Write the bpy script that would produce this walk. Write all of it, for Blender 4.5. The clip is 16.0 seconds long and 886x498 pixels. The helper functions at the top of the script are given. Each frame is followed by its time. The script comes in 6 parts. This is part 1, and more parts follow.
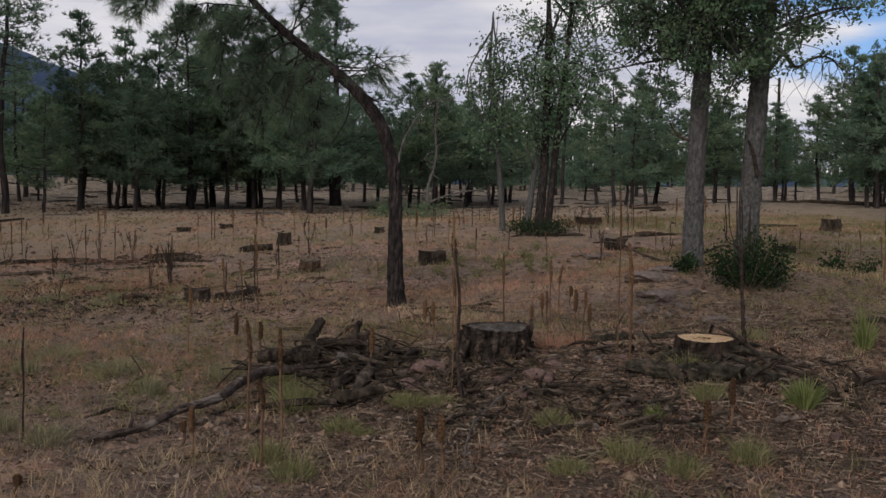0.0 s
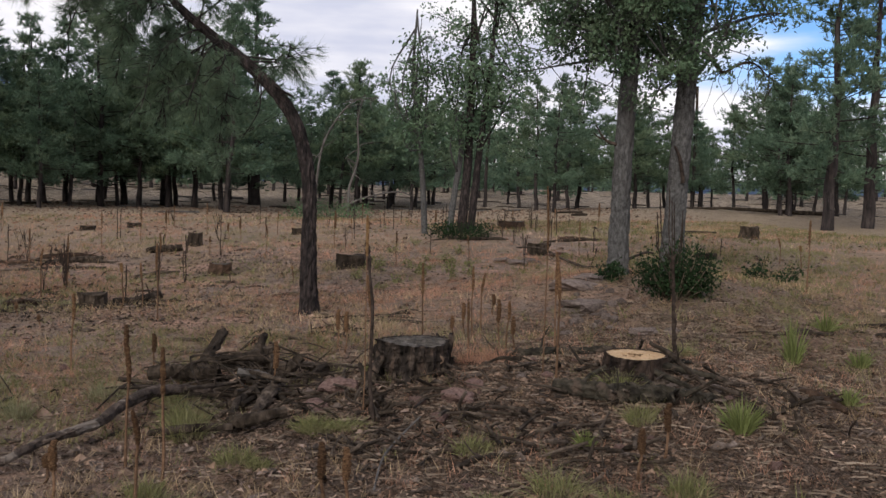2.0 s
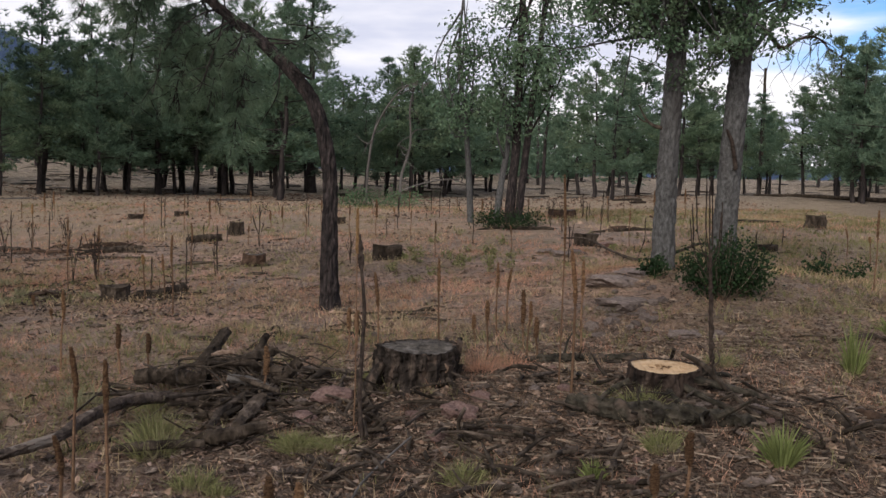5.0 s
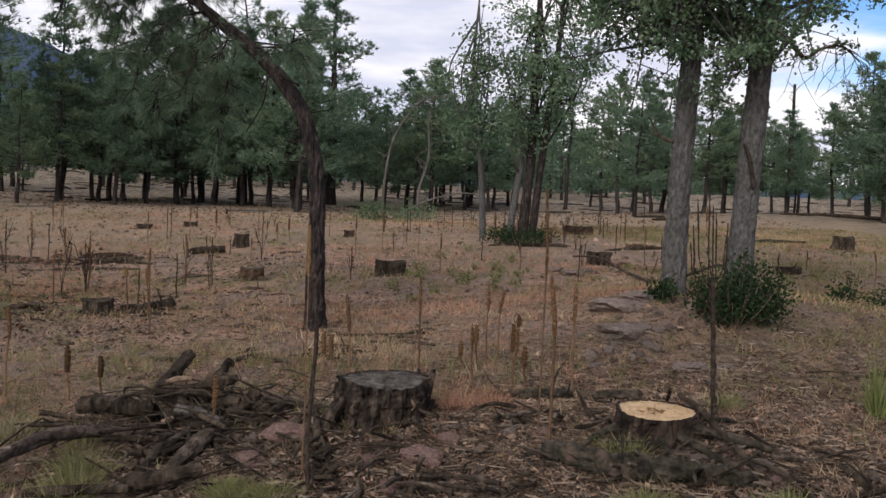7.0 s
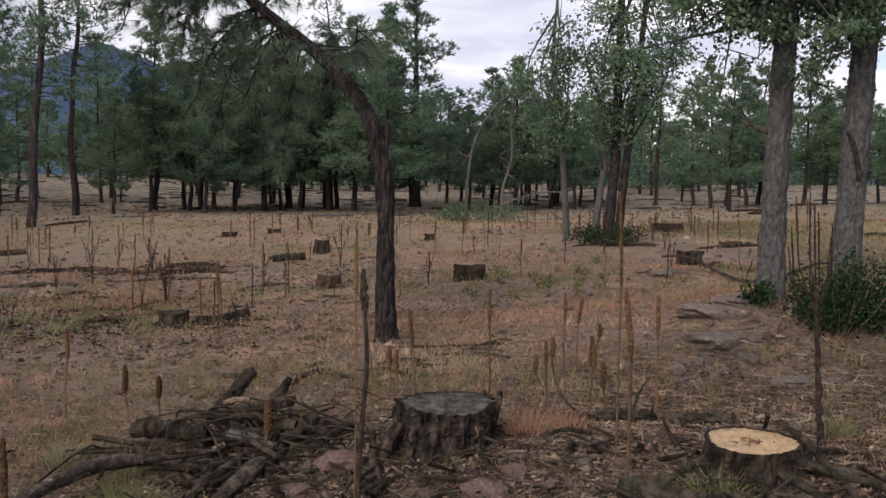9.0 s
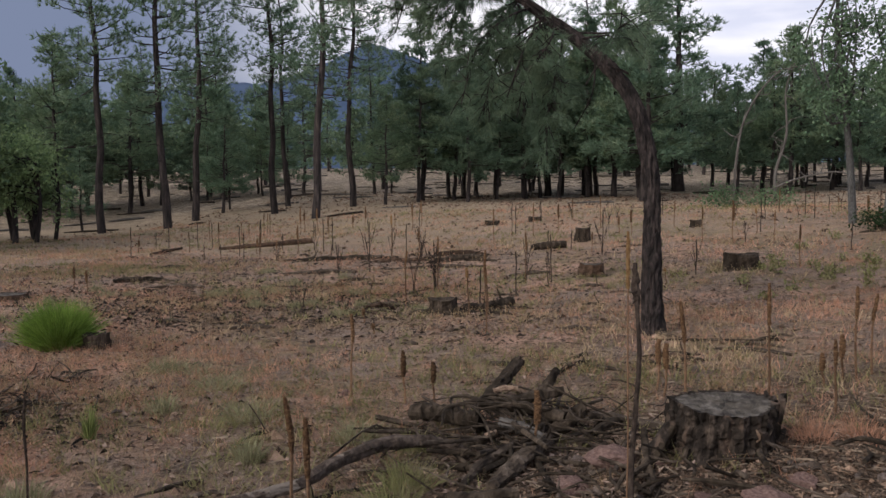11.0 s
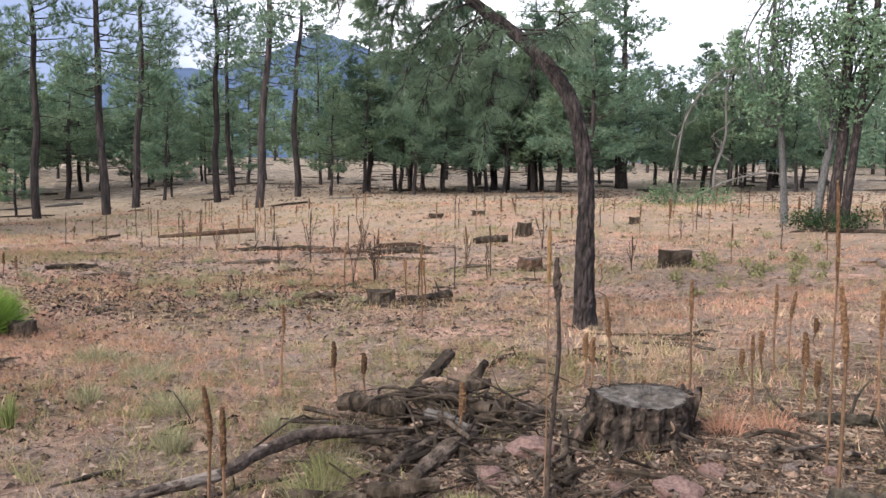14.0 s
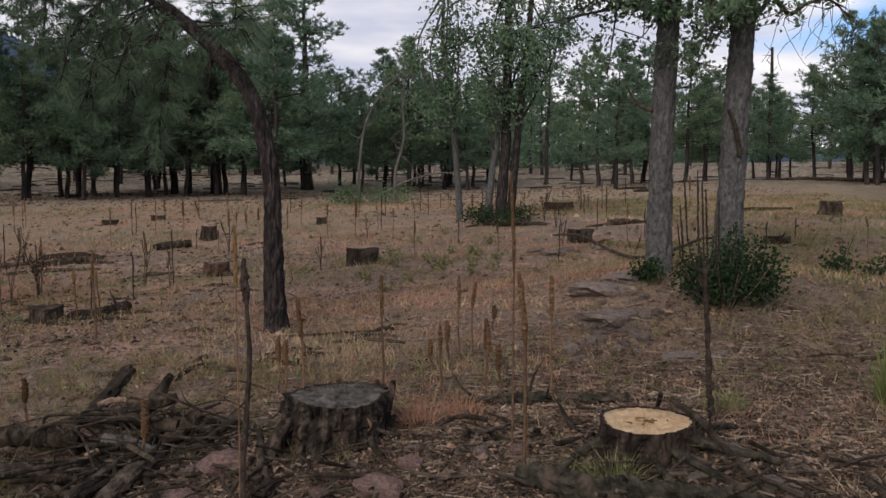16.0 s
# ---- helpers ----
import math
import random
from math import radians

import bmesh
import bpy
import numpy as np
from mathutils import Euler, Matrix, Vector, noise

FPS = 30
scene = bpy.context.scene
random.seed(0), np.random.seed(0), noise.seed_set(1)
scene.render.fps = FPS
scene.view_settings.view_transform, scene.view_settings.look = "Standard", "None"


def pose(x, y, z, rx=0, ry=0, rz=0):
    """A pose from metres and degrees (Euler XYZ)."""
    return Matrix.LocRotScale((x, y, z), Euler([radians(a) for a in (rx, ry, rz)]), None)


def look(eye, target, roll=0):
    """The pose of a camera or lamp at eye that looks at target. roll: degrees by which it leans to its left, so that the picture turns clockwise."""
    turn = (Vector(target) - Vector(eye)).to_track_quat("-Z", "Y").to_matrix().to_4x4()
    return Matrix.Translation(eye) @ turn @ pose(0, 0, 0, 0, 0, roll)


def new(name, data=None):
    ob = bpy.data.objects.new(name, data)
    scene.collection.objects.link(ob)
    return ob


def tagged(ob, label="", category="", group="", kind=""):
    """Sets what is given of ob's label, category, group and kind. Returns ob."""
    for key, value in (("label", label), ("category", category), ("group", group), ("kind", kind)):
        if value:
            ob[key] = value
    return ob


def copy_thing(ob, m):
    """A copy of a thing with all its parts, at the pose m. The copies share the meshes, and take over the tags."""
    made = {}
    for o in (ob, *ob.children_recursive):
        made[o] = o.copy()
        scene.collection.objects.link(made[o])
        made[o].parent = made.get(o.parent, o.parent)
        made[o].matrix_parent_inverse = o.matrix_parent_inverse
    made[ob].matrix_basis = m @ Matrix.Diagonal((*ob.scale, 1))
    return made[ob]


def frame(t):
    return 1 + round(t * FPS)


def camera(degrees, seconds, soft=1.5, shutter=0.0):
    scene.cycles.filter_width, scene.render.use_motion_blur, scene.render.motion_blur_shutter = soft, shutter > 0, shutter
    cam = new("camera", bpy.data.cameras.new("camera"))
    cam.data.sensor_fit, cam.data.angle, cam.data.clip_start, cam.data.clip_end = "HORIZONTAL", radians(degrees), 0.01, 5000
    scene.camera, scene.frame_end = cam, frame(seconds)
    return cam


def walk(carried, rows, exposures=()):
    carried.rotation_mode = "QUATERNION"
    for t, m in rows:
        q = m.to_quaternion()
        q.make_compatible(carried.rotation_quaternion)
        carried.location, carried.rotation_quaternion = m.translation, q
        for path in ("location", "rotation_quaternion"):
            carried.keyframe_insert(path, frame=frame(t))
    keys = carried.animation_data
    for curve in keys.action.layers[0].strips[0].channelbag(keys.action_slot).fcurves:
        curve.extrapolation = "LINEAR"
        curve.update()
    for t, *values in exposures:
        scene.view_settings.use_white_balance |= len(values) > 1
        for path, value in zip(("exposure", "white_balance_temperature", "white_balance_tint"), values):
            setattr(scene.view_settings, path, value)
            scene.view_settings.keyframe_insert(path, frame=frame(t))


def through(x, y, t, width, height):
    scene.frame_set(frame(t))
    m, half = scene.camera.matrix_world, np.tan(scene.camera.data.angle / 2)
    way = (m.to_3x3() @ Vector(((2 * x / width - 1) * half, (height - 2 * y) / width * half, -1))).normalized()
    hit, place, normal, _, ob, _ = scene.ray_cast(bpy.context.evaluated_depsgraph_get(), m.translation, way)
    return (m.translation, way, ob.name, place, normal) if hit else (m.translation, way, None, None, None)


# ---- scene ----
cam = camera(55.2, 16.0)
PATH = [
    (0, (-0.283, -0.841, 1.45), (-0.251, 1.156, 1.35), 0.8),
    (0.5, (-0.167, -0.658, 1.449), (-0.048, 1.337, 1.358), 0.8),
    (1, (-0.144, -0.539, 1.443), (0.017, 1.453, 1.353), 0.8),
    (1.5, (-0.146, -0.334, 1.468), (0.074, 1.652, 1.375), 1.3),
    (2, (-0.201, -0.277, 1.471), (0.012, 1.71, 1.378), 1.7),
    (2.5, (-0.236, -0.276, 1.444), (-0.054, 1.711, 1.315), 1.9),
    (3, (-0.237, -0.176, 1.499), (-0.113, 1.816, 1.372), 1.3),
    (3.5, (-0.2, -0.104, 1.512), (-0.09, 1.889, 1.388), 0.7),
    (4, (-0.001, 0.002, 1.493), (0.101, 1.995, 1.37), 0.3),
    (4.5, (0.222, 0.164, 1.54), (0.329, 2.157, 1.41), 0.7),
    (5, (0.254, 0.35, 1.514), (0.32, 2.345, 1.386), 1.6),
    (7.5, (0.666, 1.083, 1.548), (0.661, 3.081, 1.452), 2.2),
    (8, (0.685, 1.24, 1.552), (0.68, 3.237, 1.45), 1.1),
    (8.5, (0.761, 1.406, 1.572), (0.675, 3.402, 1.47), 0.9),
    (11, (0.691, 1.425, 1.627), (-0.096, 3.259, 1.487), -0.5),
    (11.5, (0.673, 1.412, 1.625), (-0.281, 3.164, 1.486), -0.7),
    (12, (0.668, 1.386, 1.621), (-0.469, 3.026, 1.484), -1.0),
    (12.5, (0.67, 1.391, 1.621), (-0.522, 2.991, 1.482), -0.9),
    (13, (0.692, 1.399, 1.626), (-0.446, 3.037, 1.486), -0.4),
    (13.5, (0.745, 1.413, 1.624), (-0.175, 3.182, 1.473), 0.2),
    (14, (0.809, 1.434, 1.628), (0.138, 3.312, 1.471), 0.8),
    (14.5, (0.859, 1.487, 1.597), (0.46, 3.441, 1.443), 0.8),
    (15, (0.854, 1.536, 1.594), (0.729, 3.526, 1.44), 0.8),
    (15.5, (0.812, 1.59, 1.603), (0.804, 3.584, 1.454), 0.4),
    (16, (0.782, 1.609, 1.595), (0.824, 3.604, 1.448), -0.1),
]
EXPOSURES = [(0, -0.2, 6350, 11), (0.5, -0.22, 6350, 11), (1, -0.02, 6350, 11), (2, 0.25, 6350, 11), (4, 0.34, 6350, 11), (8.5, 0.38, 6350, 11), (11, 0.42, 6350, 11), (11.5, 0.87, 6350, 11), (12, 1.26, 6250, 11), (12.5, 1.7, 6200, 11), (13.3, 2.02, 6200, 11), (13.9, 1.76, 6200, 11), (14.5, 1.17, 6350, 11), (15.2, 0.28, 6350, 11), (16, 0.12, 6350, 11)]
walk(cam, [(t, look(eye, target, roll)) for t, eye, target, roll in PATH], EXPOSURES)

# ---- light ----
SUN_AZ, SUN_EL = -150.0, 30.0           # degrees to the right of +y, and up
sun_data = bpy.data.lights.new("sun", "SUN")
sun_data.energy, sun_data.angle, sun_data.color = 1.9, radians(30), (1.0, 0.93, 0.84)
sun = new("sun", sun_data)
sun.matrix_world = look((20, 60, 40), (20 - math.sin(radians(SUN_AZ)) * 10, 60 - 10 * math.cos(radians(SUN_AZ)), 40 - 10 * math.tan(radians(SUN_EL))))

world = bpy.data.worlds.new("world")
scene.world = world
world.use_nodes = True


def build_sky():
    nt = world.node_tree
    N, L = nt.nodes, nt.links
    N.clear()
    out, bg = N.new("ShaderNodeOutputWorld"), N.new("ShaderNodeBackground")
    sky = N.new("ShaderNodeTexSky")
    sky.sky_type, sky.sun_disc = "NISHITA", False
    sky.sun_elevation, sky.sun_rotation = radians(SUN_EL), radians(SUN_AZ)
    sky.air_density, sky.dust_density, sky.ozone_density = 0.75, 0.2, 4.0
    co = N.new("ShaderNodeTexCoord")
    mp = N.new("ShaderNodeMapping")
    mp.inputs["Scale"].default_value = (1.0, 1.0, 4.5)
    mp.inputs["Location"].default_value = (2.3, 0.4, 0.25)
    L.new(co.outputs["Generated"], mp.inputs["Vector"])
    big, small = N.new("ShaderNodeTexNoise"), N.new("ShaderNodeTexNoise")
    big.inputs["Scale"].default_value, big.inputs["Detail"].default_value, big.inputs["Roughness"].default_value = 1.5, 7, 0.55
    small.inputs["Scale"].default_value, small.inputs["Detail"].default_value = 4.0, 6
    L.new(mp.outputs[0], big.inputs["Vector"])
    L.new(mp.outputs[0], small.inputs["Vector"])
    # open sky towards +x, clouds elsewhere
    dot = N.new("ShaderNodeVectorMath")
    dot.operation = "DOT_PRODUCT"
    dot.inputs[1].default_value = (0.70, 0.45, 0.55)
    L.new(co.outputs["Generated"], dot.inputs[0])
    ramp = N.new("ShaderNodeMapRange")
    ramp.inputs["From Min"].default_value, ramp.inputs["From Max"].default_value = 0.52, 0.86
    ramp.inputs["To Min"].default_value, ramp.inputs["To Max"].default_value = 0.24, -0.06
    L.new(dot.outputs["Value"], ramp.inputs["Value"])
    add = N.new("ShaderNodeMath")
    L.new(big.outputs["Fac"], add.inputs[0])
    L.new(ramp.outputs[0], add.inputs[1])
    sep = N.new("ShaderNodeSeparateXYZ")
    L.new(co.outputs["Generated"], sep.inputs[0])
    low = N.new("ShaderNodeMapRange")
    low.inputs["From Min"].default_value, low.inputs["From Max"].default_value = 0.10, 0.26
    low.inputs["To Min"].default_value, low.inputs["To Max"].default_value = 0.20, -0.01
    L.new(sep.outputs["Z"], low.inputs["Value"])
    bank = N.new("ShaderNodeMath")
    L.new(add.outputs[0], bank.inputs[0])
    L.new(low.outputs[0], bank.inputs[1])
    cover = N.new("ShaderNodeMapRange")
    cover.interpolation_type = "SMOOTHSTEP"
    cover.inputs["From Min"].default_value, cover.inputs["From Max"].default_value = 0.46, 0.62
    L.new(bank.outputs[0], cover.inputs["Value"])
    cloud = N.new("ShaderNodeValToRGB")
    cloud.color_ramp.elements[0].position, cloud.color_ramp.elements[0].color = 0.36, (3.8, 3.9, 4.6, 1)
    cloud.color_ramp.elements[1].position, cloud.color_ramp.elements[1].color = 0.66, (6.7, 6.4, 6.25, 1)
    L.new(small.outputs["Fac"], cloud.inputs["Fac"])
    # slate rain cloud towards -x
    west = N.new("ShaderNodeVectorMath")
    west.operation = "DOT_PRODUCT"
    west.inputs[1].default_value = (-0.88, 0.47, 0.1)
    L.new(co.outputs["Generated"], west.inputs[0])
    wr = N.new("ShaderNodeMapRange")
    wr.interpolation_type = "SMOOTHSTEP"
    wr.inputs["From Min"].default_value, wr.inputs["From Max"].default_value = 0.80, 0.95
    L.new(west.outputs["Value"], wr.inputs["Value"])
    slate = N.new("ShaderNodeMix")
    slate.data_type = "RGBA"
    slate.inputs["B"].default_value = (1.03, 1.24, 1.82, 1)
    L.new(wr.outputs[0], slate.inputs["Factor"])
    L.new(cloud.outputs[0], slate.inputs["A"])
    mix = N.new("ShaderNodeMix")
    mix.data_type = "RGBA"
    L.new(cover.outputs[0], mix.inputs["Factor"])
    deep = N.new("ShaderNodeMix")
    deep.data_type, deep.blend_type = "RGBA", "MULTIPLY"
    deep.inputs["Factor"].default_value = 1.0
    deep.inputs["B"].default_value = (0.74, 0.82, 0.85, 1)
    L.new(sky.outputs[0], deep.inputs["A"])
    L.new(deep.outputs["Result"], mix.inputs["A"])
    L.new(slate.outputs["Result"], mix.inputs["B"])
    L.new(mix.outputs["Result"], bg.inputs["Color"])
    bg.inputs["Strength"].default_value = 0.15
    L.new(bg.outputs[0], out.inputs[0])


build_sky()


# ---- materials ----
def mat(name, colours, scale=6.0, rough=0.9, bump=0.4, bump_scale=30.0, stretch=(1, 1, 1), island=0.0, obj=0.0, detail=6, spots=None, through=0.0):
    """Noise between two or three colours, with fine bump. island/obj: how far the value varies per piece or object. through: how far light passes."""
    m = bpy.data.materials.new(name)
    m.use_nodes = True
    N, L = m.node_tree.nodes, m.node_tree.links
    bs = N["Principled BSDF"]
    co, mp = N.new("ShaderNodeTexCoord"), N.new("ShaderNodeMapping")
    mp.inputs["Scale"].default_value = stretch
    L.new(co.outputs["Object"], mp.inputs["Vector"])
    n1 = N.new("ShaderNodeTexNoise")
    n1.inputs["Scale"].default_value, n1.inputs["Detail"].default_value, n1.inputs["Roughness"].default_value = scale, detail, 0.65
    L.new(mp.outputs[0], n1.inputs["Vector"])
    cr = N.new("ShaderNodeValToRGB")
    el = cr.color_ramp.elements
    while len(el) < len(colours):
        el.new(0.5)
    for i, c in enumerate(colours):
        el[i].position = 0.32 + 0.36 * i / max(1, len(colours) - 1)
        el[i].color = (*c, 1)
    L.new(n1.outputs["Fac"], cr.inputs["Fac"])
    last = cr.outputs["Color"]
    if spots:
        sc, lo, hi, c = spots
        n3 = N.new("ShaderNodeTexNoise")
        n3.inputs["Scale"].default_value, n3.inputs["Detail"].default_value = sc, 4
        L.new(mp.outputs[0], n3.inputs["Vector"])
        mr = N.new("ShaderNodeMapRange")
        mr.inputs["From Min"].default_value, mr.inputs["From Max"].default_value = lo, hi
        L.new(n3.outputs["Fac"], mr.inputs["Value"])
        mx = N.new("ShaderNodeMix")
        mx.data_type = "RGBA"
        mx.inputs["B"].default_value = (*c, 1)
        L.new(mr.outputs[0], mx.inputs["Factor"])
        L.new(last, mx.inputs["A"])
        last = mx.outputs["Result"]
    if island or obj:
        src = N.new("ShaderNodeNewGeometry").outputs["Random Per Island"] if island else N.new("ShaderNodeObjectInfo").outputs["Random"]
        k = island or obj
        mr = N.new("ShaderNodeMapRange")
        mr.inputs["To Min"].default_value, mr.inputs["To Max"].default_value = 1 - k, 1 + k
        L.new(src, mr.inputs["Value"])
        hs = N.new("ShaderNodeHueSaturation")
        L.new(mr.outputs[0], hs.inputs["Value"])
        L.new(last, hs.inputs["Color"])
        last = hs.outputs["Color"]
    L.new(last, bs.inputs["Base Color"])
    bs.inputs["Roughness"].default_value = rough
    bs.inputs["Specular IOR Level"].default_value = 0.12
    if bump:
        n2, bp = N.new("ShaderNodeTexNoise"), N.new("ShaderNodeBump")
        n2.inputs["Scale"].default_value, n2.inputs["Detail"].default_value = bump_scale, 5
        L.new(mp.outputs[0], n2.inputs["Vector"])
        L.new(n2.outputs["Fac"], bp.inputs["Height"])
        bp.inputs["Strength"].default_value, bp.inputs["Distance"].default_value = bump, 0.02
        L.new(bp.outputs[0], bs.inputs["Normal"])
    if through:
        tr, ms = N.new("ShaderNodeBsdfTranslucent"), N.new("ShaderNodeMixShader")
        L.new(last, tr.inputs["Color"])
        ms.inputs[0].default_value = through
        L.new(bs.outputs[0], ms.inputs[1])
        L.new(tr.outputs[0], ms.inputs[2])
        L.new(ms.outputs[0], N["Material Output"].inputs["Surface"])
    return m


def ground_material():
    """Dry meadow soil: reddish dry grass, straw, grey litter and bare stony earth in patches."""
    m = bpy.data.materials.new("meadow_ground")
    m.use_nodes = True
    N, L = m.node_tree.nodes, m.node_tree.links
    bs = N["Principled BSDF"]
    co = N.new("ShaderNodeTexCoord").outputs["Object"]

    def nz(scale, detail=5, rough=0.6):
        n = N.new("ShaderNodeTexNoise")
        n.inputs["Scale"].default_value, n.inputs["Detail"].default_value, n.inputs["Roughness"].default_value = scale, detail, rough
        L.new(co, n.inputs["Vector"])
        return n.outputs["Fac"]

    def step(v, lo, hi):
        r = N.new("ShaderNodeMapRange")
        r.inputs["From Min"].default_value, r.inputs["From Max"].default_value = lo, hi
        L.new(v, r.inputs["Value"])
        return r.outputs[0]

    def mix(f, a, b):
        x = N.new("ShaderNodeMix")
        x.data_type = "RGBA"
        L.new(f, x.inputs["Factor"])
        for s, k in ((a, "A"), (b, "B")):
            if isinstance(s, tuple):
                x.inputs[k].default_value = (*s, 1)
            else:
                L.new(s, x.inputs[k])
        return x.outputs["Result"]

    fine = nz(40, 10, 0.88)
    soil = mix(step(fine, 0.35, 0.65), (0.088, 0.052, 0.037), (0.300, 0.190, 0.140))
    dry = mix(step(fine, 0.3, 0.62), (0.215, 0.128, 0.088), (0.510, 0.330, 0.245))
    straw = mix(step(fine, 0.3, 0.65), (0.163, 0.110, 0.070), (0.389, 0.274, 0.193))
    green = mix(step(fine, 0.3, 0.65), (0.080, 0.068, 0.036), (0.209, 0.172, 0.091))
    c = mix(step(nz(0.45, 6), 0.45, 0.60), dry, straw)
    c = mix(step(nz(1.1, 7, 0.75), 0.48, 0.60), c, soil)
    c = mix(step(nz(0.33, 7, 0.75), 0.47, 0.62), c, green)
    sep = N.new("ShaderNodeSeparateXYZ")
    L.new(co, sep.inputs[0])
    c = mix(step(nz(0.21, 6, 0.7), 0.52, 0.66), c, soil)
    grey = mix(step(fine, 0.36, 0.62), (0.059, 0.043, 0.035), (0.366, 0.274, 0.220))
    c = mix(step(nz(0.75, 8, 0.8), 0.47, 0.56), c, grey)
    c = mix(step(nz(4.5, 7, 0.8), 0.53, 0.64), c, (0.105, 0.074, 0.057))
    # paler straw on the bank beyond the stumps
    far = N.new("ShaderNodeVectorMath")
    far.operation = "DISTANCE"
    far.inputs[1].default_value = (-4.0, 3.0, 0.2)
    L.new(co, far.inputs[0])
    wave = N.new("ShaderNodeMath")
    wave.operation = "MULTIPLY_ADD"
    wave.inputs[1].default_value = 14.0
    L.new(nz(0.16, 6), wave.inputs[0])
    L.new(far.outputs["Value"], wave.inputs[2])
    pale = mix(step(fine, 0.3, 0.65), (0.165, 0.122, 0.080), (0.36, 0.28, 0.195))
    c = mix(step(wave.outputs[0], 20, 34), c, pale)
    # needle duff under the far wood
    duff = mix(step(nz(2.4, 8, 0.85), 0.44, 0.60), (0.115, 0.090, 0.068), (0.42, 0.34, 0.25))
    c = mix(step(wave.outputs[0], 40, 50), c, duff)
    c = mix(step(nz(1.6, 8, 0.85), 0.54, 0.62), c, (0.125, 0.096, 0.076))
    # trampled bark litter round the two stumps
    vm = N.new("ShaderNodeVectorMath")
    vm.operation = "DISTANCE"
    vm.inputs[1].default_value = (1.5, 5.6, 0.2)
    L.new(co, vm.inputs[0])
    wob = N.new("ShaderNodeMath")
    wob.operation = "MULTIPLY_ADD"
    wob.inputs[1].default_value = 3.5
    L.new(nz(0.9, 5), wob.inputs[0])
    L.new(vm.outputs["Value"], wob.inputs[2])
    inv = step(wob.outputs[0], 5.6, 3.6)
    litter = mix(step(nz(48, 9, 0.85), 0.42, 0.60), (0.015, 0.011, 0.009), (0.25, 0.182, 0.137))
    c = mix(inv, c, litter)
    L.new(c, bs.inputs["Base Color"])
    bs.inputs["Roughness"].default_value = 0.97
    bs.inputs["Specular IOR Level"].default_value = 0.1
    bp = N.new("ShaderNodeBump")
    bp.inputs["Strength"].default_value, bp.inputs["Distance"].default_value = 1.0, 0.05
    L.new(nz(22, 8, 0.75), bp.inputs["Height"])
    L.new(bp.outputs[0], bs.inputs["Normal"])
    return m


M_GROUND = ground_material()
M_PINE_BARK = mat("pine_bark", [(0.012, 0.011, 0.011), (0.035, 0.029, 0.028), (0.070, 0.057, 0.051)], 9, 0.95, 1.0, 22, (1, 1, 0.22), obj=0.25)
M_PINE_DARK = mat("dark_furrowed_bark", [(0.006, 0.006, 0.006), (0.027, 0.022, 0.021), (0.068, 0.053, 0.049)], 24, 0.95, 1.0, 45, (1, 1, 0.28))
M_OAK_BARK = mat("oak_bark", [(0.038, 0.036, 0.035), (0.080, 0.078, 0.075), (0.131, 0.130, 0.125)], 30, 0.95, 1.0, 60, (1, 1, 0.5), spots=(3, 0.5, 0.75, (0.055, 0.05, 0.047)))
M_PALE_BARK = mat("bleached_wood", [(0.045, 0.040, 0.037), (0.092, 0.083, 0.075), (0.145, 0.134, 0.123)], 8, 0.9, 0.6, 30, (1, 1, 0.1))
M_NEEDLE = mat("pine_needles", [(0.075, 0.122, 0.084), (0.138, 0.206, 0.134), (0.232, 0.292, 0.190)], 0.9, 0.6, 0, island=0.35, through=0.5)
M_NEEDLE_NEAR = mat("bent_pine_needles", [(0.070, 0.106, 0.072), (0.130, 0.184, 0.118), (0.215, 0.270, 0.172)], 0.9, 0.6, 0, island=0.35, through=0.5)
M_NEEDLE_B = mat("young_pine_needles", [(0.084, 0.130, 0.080), (0.152, 0.214, 0.126), (0.245, 0.300, 0.180)], 0.8, 0.6, 0, island=0.35, through=0.5)
M_OAK_LEAF = mat("oak_leaves", [(0.059, 0.104, 0.065), (0.119, 0.184, 0.106), (0.193, 0.255, 0.155)], 1.5, 0.45, 0, island=0.4, through=0.42)
M_OAK_MEADOW = mat("meadow_oak_leaves", [(0.048, 0.080, 0.042), (0.092, 0.145, 0.072), (0.155, 0.215, 0.112)], 1.5, 0.6, 0, island=0.4, through=0.42)
M_OAK_BRIGHT = mat("bright_oak_leaves", [(0.125, 0.185, 0.082), (0.195, 0.270, 0.122), (0.260, 0.335, 0.165)], 1.5, 0.5, 0, island=0.35, through=0.42)
M_WEED = mat("yellow_green_weed", [(0.118, 0.142, 0.048), (0.178, 0.205, 0.072), (0.245, 0.268, 0.105)], 3, 0.7, 0, island=0.35, through=0.35)
M_BROOM = mat("bright_green_stems", [(0.095, 0.161, 0.031), (0.159, 0.245, 0.046), (0.222, 0.313, 0.073)], 3, 0.6, 0, island=0.35, through=0.25)
M_TUFT = mat("pale_green_grass", [(0.128, 0.135, 0.052), (0.191, 0.189, 0.082), (0.270, 0.236, 0.134)], 4, 0.7, 0, island=0.35, through=0.25)
M_TUFT_PALE = mat("grey_green_tuft", [(0.150, 0.150, 0.078), (0.225, 0.215, 0.122), (0.310, 0.285, 0.180)], 4, 0.7, 0, island=0.35, through=0.25)
M_DARK_LEAF = mat("dark_bush_leaves", [(0.010, 0.022, 0.009), (0.020, 0.038, 0.015), (0.037, 0.062, 0.024)], 4, 0.85, 0, island=0.4, through=0.2)
